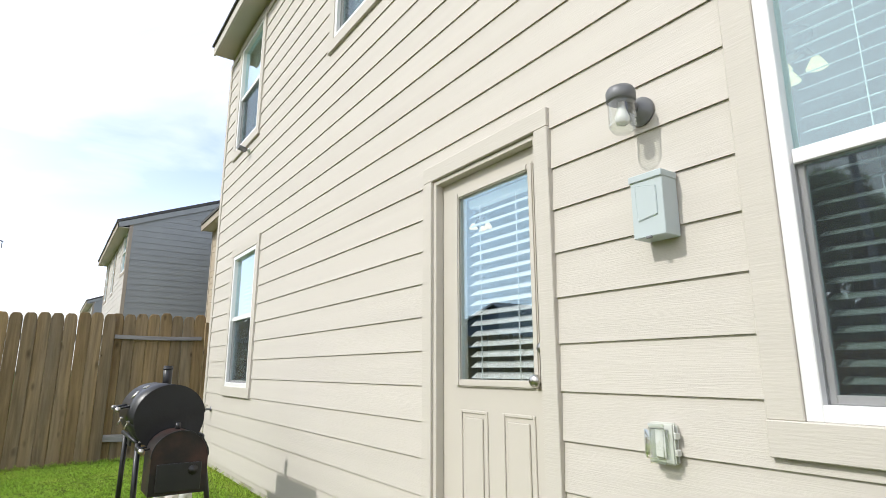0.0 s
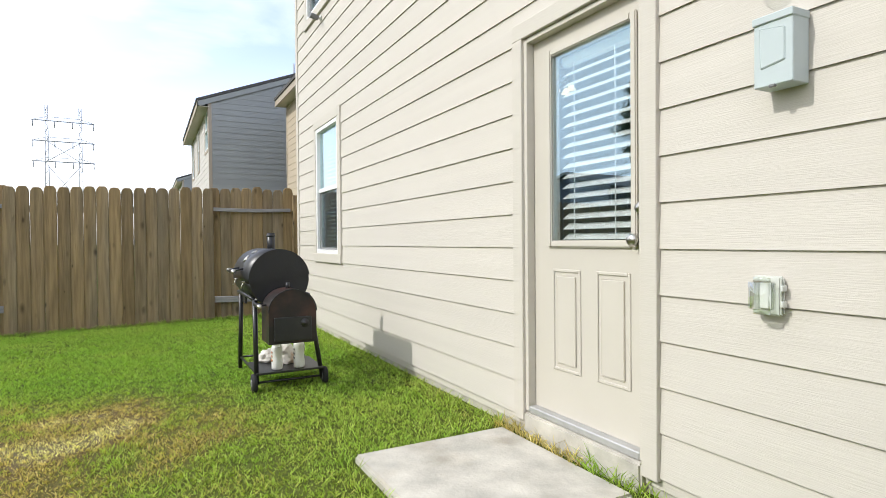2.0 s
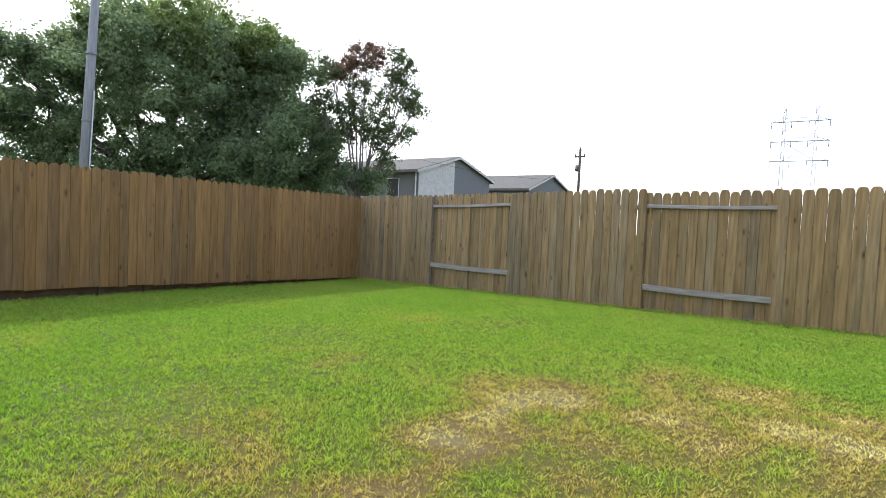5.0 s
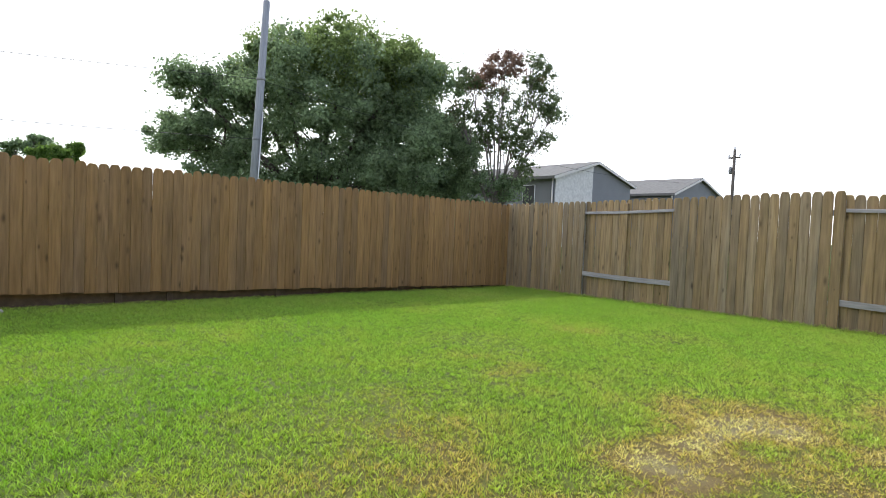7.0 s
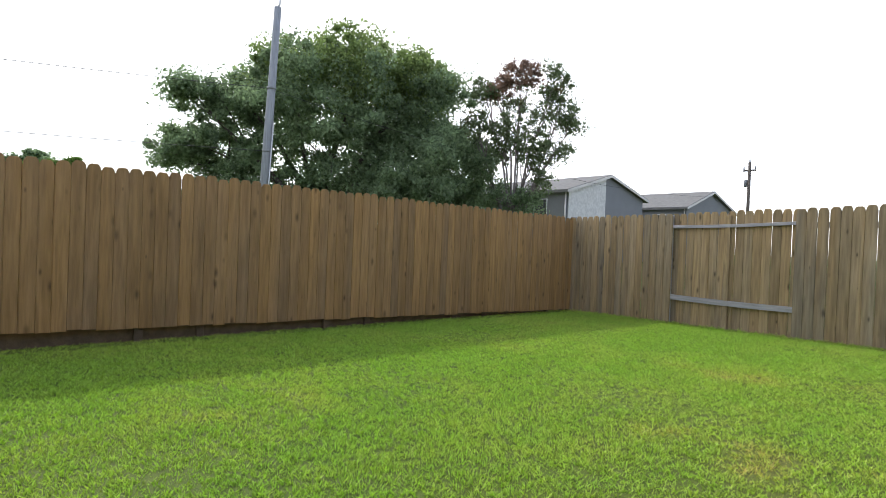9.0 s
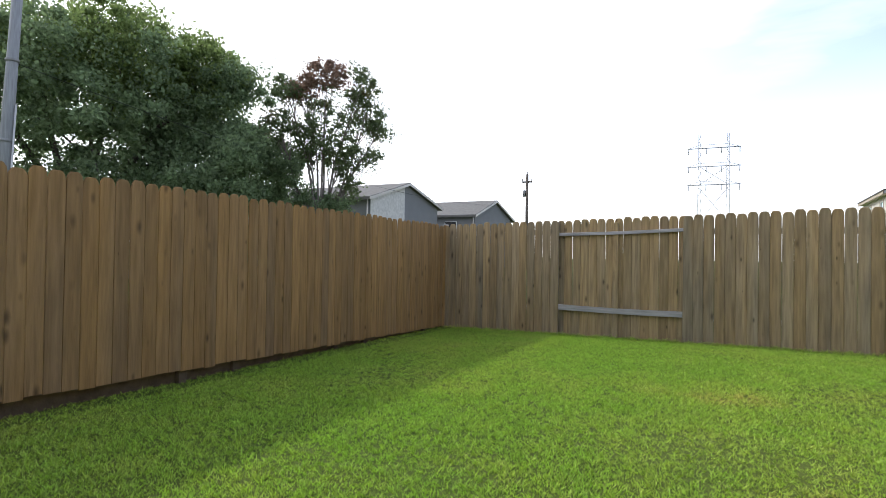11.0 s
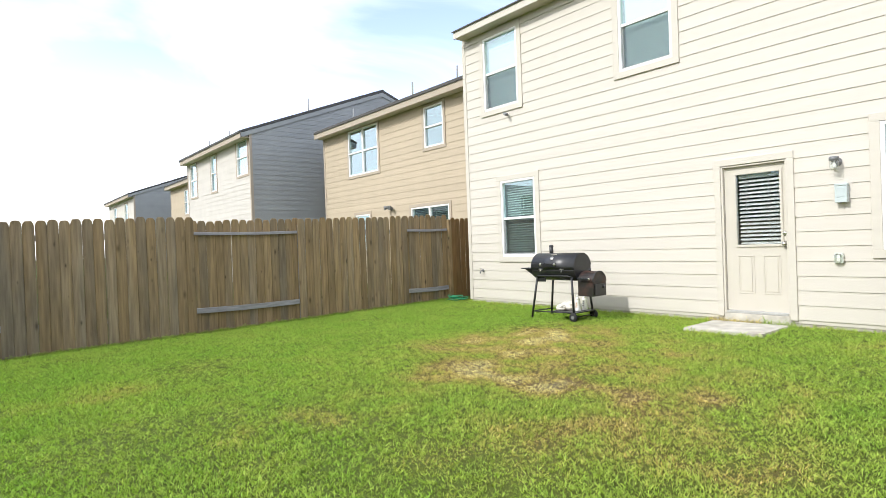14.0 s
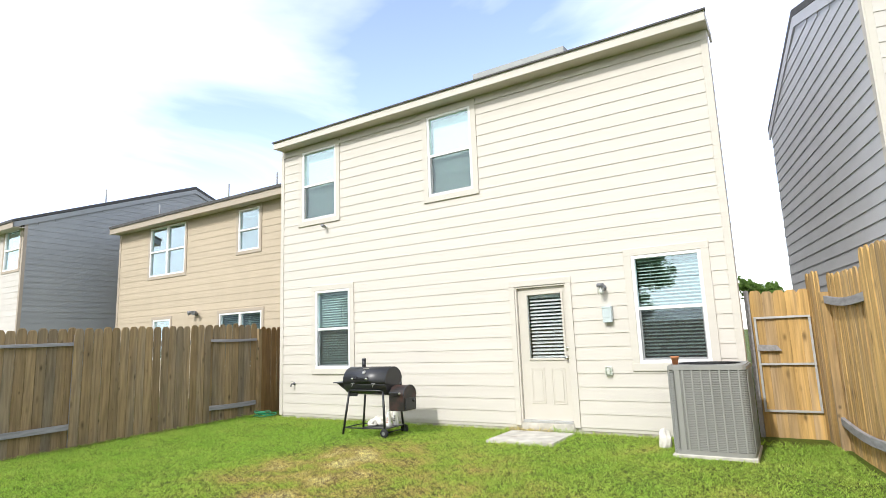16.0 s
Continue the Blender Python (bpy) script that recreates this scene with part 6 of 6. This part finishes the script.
def leaf_cloud(name, rng, centres, radii, leaves, leaf, material, parent, label=""):
    """Many small four-cornered leaves round the given centres."""
    pick = rng.integers(0, len(centres), leaves)
    off = np.clip(rng.normal(size=(leaves, 3)) * 0.5, -1.2, 1.2)
    c = centres[pick] + off * radii[pick][:, None] * np.array([1, 1, 0.72])
    u = rng.normal(size=(leaves, 3)); u /= np.linalg.norm(u, axis=1)[:, None]
    w = np.cross(u, rng.normal(size=(leaves, 3))); w /= np.linalg.norm(w, axis=1)[:, None]
    k = leaf * rng.uniform(0.6, 1.35, leaves)[:, None]
    v = np.stack([c - u * k * 0.5, c + w * k * 0.3, c + u * k * 0.5, c - w * k * 0.3], 1).reshape(-1, 3)
    me = bpy.data.meshes.new(name)
    me.vertices.add(len(v)); me.vertices.foreach_set("co", v.astype(np.float32).ravel())
    me.loops.add(leaves * 4); me.loops.foreach_set("vertex_index", np.arange(leaves * 4, dtype=np.int32))
    me.polygons.add(leaves); me.polygons.foreach_set("loop_start", np.arange(0, leaves * 4, 4, dtype=np.int32))
    me.update(calc_edges=True)
    me.materials.append(material)
    ob = new(name, me)
    ob.parent = parent
    tagged(ob, label)


def lobed_tree(label, at, trunk_r, fork, lobes, leaf, seed, bark, clump=(0.45, 1.0), twigs=4, twig_r=0.02, many=1.0):
    """A tree whose crown is a set of lobes (across, away, height, half width, half height, leaves, clumps, material)."""
    r = random.Random(seed)
    rng = np.random.default_rng(seed)
    t = thing("tree", label, "tree", at)
    side, away = Vector((0.593, 0.805, 0)), Vector((-0.805, 0.593, 0))
    bm = bmesh.new()
    tube(bm, [(0, 0, -0.3), (0.06, 0.03, fork * 0.5), (0.0, 0.05, fork)], [trunk_r * 1.3, trunk_r, trunk_r * 0.85], 10)
    clouds = {}
    for u, v, z, ru, rz, leaves, clumps, material in lobes:
        c = side * u + away * v + Vector((0, 0, z))
        b = Vector((r.uniform(-0.5, 0.5) * trunk_r, r.uniform(-0.5, 0.5) * trunk_r, fork * r.uniform(0.75, 1.0)))
        m = b.lerp(c, 0.5) + Vector((r.uniform(-0.3, 0.3), r.uniform(-0.3, 0.3), 0.25 * (z - fork) * r.uniform(0.0, 0.35)))
        tube(bm, [b, b.lerp(m, 0.55), m, m.lerp(c, 0.6), c], [trunk_r * 0.5, trunk_r * 0.38, trunk_r * 0.27, trunk_r * 0.17, trunk_r * 0.07], 7)
        cs, rs = [], []
        for k in range(int(clumps * many)):
            q = Vector(rng.normal(size=3)).normalized() * rng.uniform(0.12, 1.0) ** 0.45
            p = c + side * q.x * ru + away * q.y * ru * 1.1 + Vector((0, 0, q.z * rz))
            cs.append(p); rs.append(clump[0] + (clump[1] - clump[0]) * rng.random() ** 1.6)
            if k < twigs:
                f = m.lerp(c, r.uniform(0.0, 0.9))
                tube(bm, [f, f.lerp(p, 0.5) + Vector((r.uniform(-0.15, 0.15), r.uniform(-0.15, 0.15), 0.12)), p], [twig_r * 1.8, twig_r, twig_r * 0.4], 5)
        clouds.setdefault(material.name, [material, [], [], 0])
        e = clouds[material.name]
        e[1] += cs; e[2] += rs; e[3] += leaves
    part("trunk", bm, bark, t, "branching trunk and limbs")
    for e in clouds.values():
        leaf_cloud("crown", rng, np.array([tuple(p) for p in e[1]]), np.array(e[2]), e[3], leaf, e[0], t)


# lobes: across, away, height, half width, half height, leaves, clumps; top ones coloured as sunlit
lobed_tree("broad dark-green oak towering behind the back fence", (-39.6, 19.6, -0.3), 0.55, 3.2, [
    (0.5, 0, 9.2, 6.8, 6.4, 56000, 130, LEAF), (2.2, 0, 13.3, 4.0, 3.2, 17000, 44, LEAF_OAK_SUNLIT), (6.3, 0, 12.5, 3.0, 2.7, 11000, 30, LEAF_OAK_SUNLIT), (-2.6, 0, 12.9, 2.9, 2.5, 10500, 30, LEAF_OAK_SUNLIT),
    (7.6, 0, 10.9, 3.3, 3.6, 20000, 34, LEAF), (-6.2, 1, 11.6, 1.7, 2.0, 5500, 15, LEAF), (-8.6, -1, 10.8, 1.6, 1.3, 4200, 13, LEAF), (-10.2, 0, 7.4, 2.0, 1.5, 8000, 15, LEAF),
    (-7.0, 0, 7.2, 3.0, 3.0, 13500, 34, LEAF), (9.2, -2, 6.2, 3.2, 3.6, 17000, 30, LEAF), (-5.5, 0, 3.6, 5.0, 2.6, 15000, 30, LEAF), (2.5, -1, 3.6, 5.5, 2.8, 17000, 34, LEAF), (9.0, 0, 3.4, 4.0, 3.0, 15000, 30, LEAF), (5.5, 1, 7.6, 4.5, 3.6, 14000, 30, LEAF)],
    0.25, 5, BARK, (0.35, 1.5), 3, 0.05, 2.6)
lobed_tree("thin half-bare tree with reddish leaves at its top", (-27.5, 26.95, -0.3), 0.20, 1.9, [
    (0.3, 0, 12.2, 1.3, 0.9, 3400, 22, LEAF_RED), (-1.1, 0, 11.4, 1.0, 0.8, 900, 14, LEAF_RED), (2.4, 0, 11.8, 1.1, 1.2, 4200, 22, LEAF_MIX),
    (2.9, 0, 10.2, 1.0, 1.1, 3000, 16, LEAF_MIX), (3.7, 0, 9.2, 0.7, 0.55, 1600, 8, LEAF_MIX), (2.4, 0, 7.4, 1.3, 0.8, 1400, 14, LEAF_MIX),
    (-2.1, 0, 11.1, 0.9, 0.9, 2200, 14, LEAF_MIX), (-2.5, 0, 9.0, 0.8, 1.2, 2400, 14, LEAF_MIX), (-1.8, 0, 6.2, 1.1, 1.4, 3000, 16, LEAF), (-0.6, 0, 4.4, 1.3, 0.9, 4200, 14, LEAF), (1.0, 0, 4.0, 1.1, 0.8, 2200, 10, LEAF),
    (0.2, 0, 9.3, 1.9, 2.2, 900, 34, LEAF_MIX), (1.2, 0, 7.4, 1.2, 1.6, 500, 20, LEAF_MIX), (-0.8, 0, 8.0, 1.0, 1.6, 400, 16, LEAF_MIX), (1.5, 0, 5.4, 1.0, 1.0, 700, 12, LEAF_MIX)],
    0.17, 8, TWIG, (0.18, 0.75), 14, 0.016, 2.2)
lobed_tree("dense green tree beside the thin tree", (-30.5, 22.2, -0.3), 0.22, 1.6, [
    (0, 0, 5.0, 2.6, 2.4, 9000, 30, LEAF), (0.9, 0, 6.9, 1.5, 1.3, 4000, 12, LEAF), (-1.6, 0, 4.0, 1.6, 1.8, 4000, 14, LEAF)], 0.23, 21, BARK, (0.3, 1.0), 4, 0.02, 2.2)
tree("small distant green tree above the fence", (-75, 4.2, -0.3), 8, 0.3, (0, 0, 7.4), (3.6, 3.4, 2.7), 9000, LEAF, 11, limbs=6, leaf=0.35, clumps=30)
tree("small distant yellow-green tree above the fence", (-70, 6.6, -0.3), 8, 0.3, (0, 0, 6.4), (3.4, 3.4, 2.6), 9000, LEAF_LIGHT, 12, limbs=6, leaf=0.35, clumps=30)
tree("loose green shrub tree beyond the gate", (24.0, 1.4, -0.3), 5.0, 0.12, (0, 0, 2.7), (1.9, 1.2, 1.6), 2200, LEAF_LIGHT, 15, limbs=7, leaf=0.2, clumps=22)
crumpled_bag("stone", "small pale stone lying at the back fence", "stone", (-9.35, 0.95, ground_z(-9.35, 1) - 0.01), (0.045, 0.055, 0.04), CONCRETE, 31)
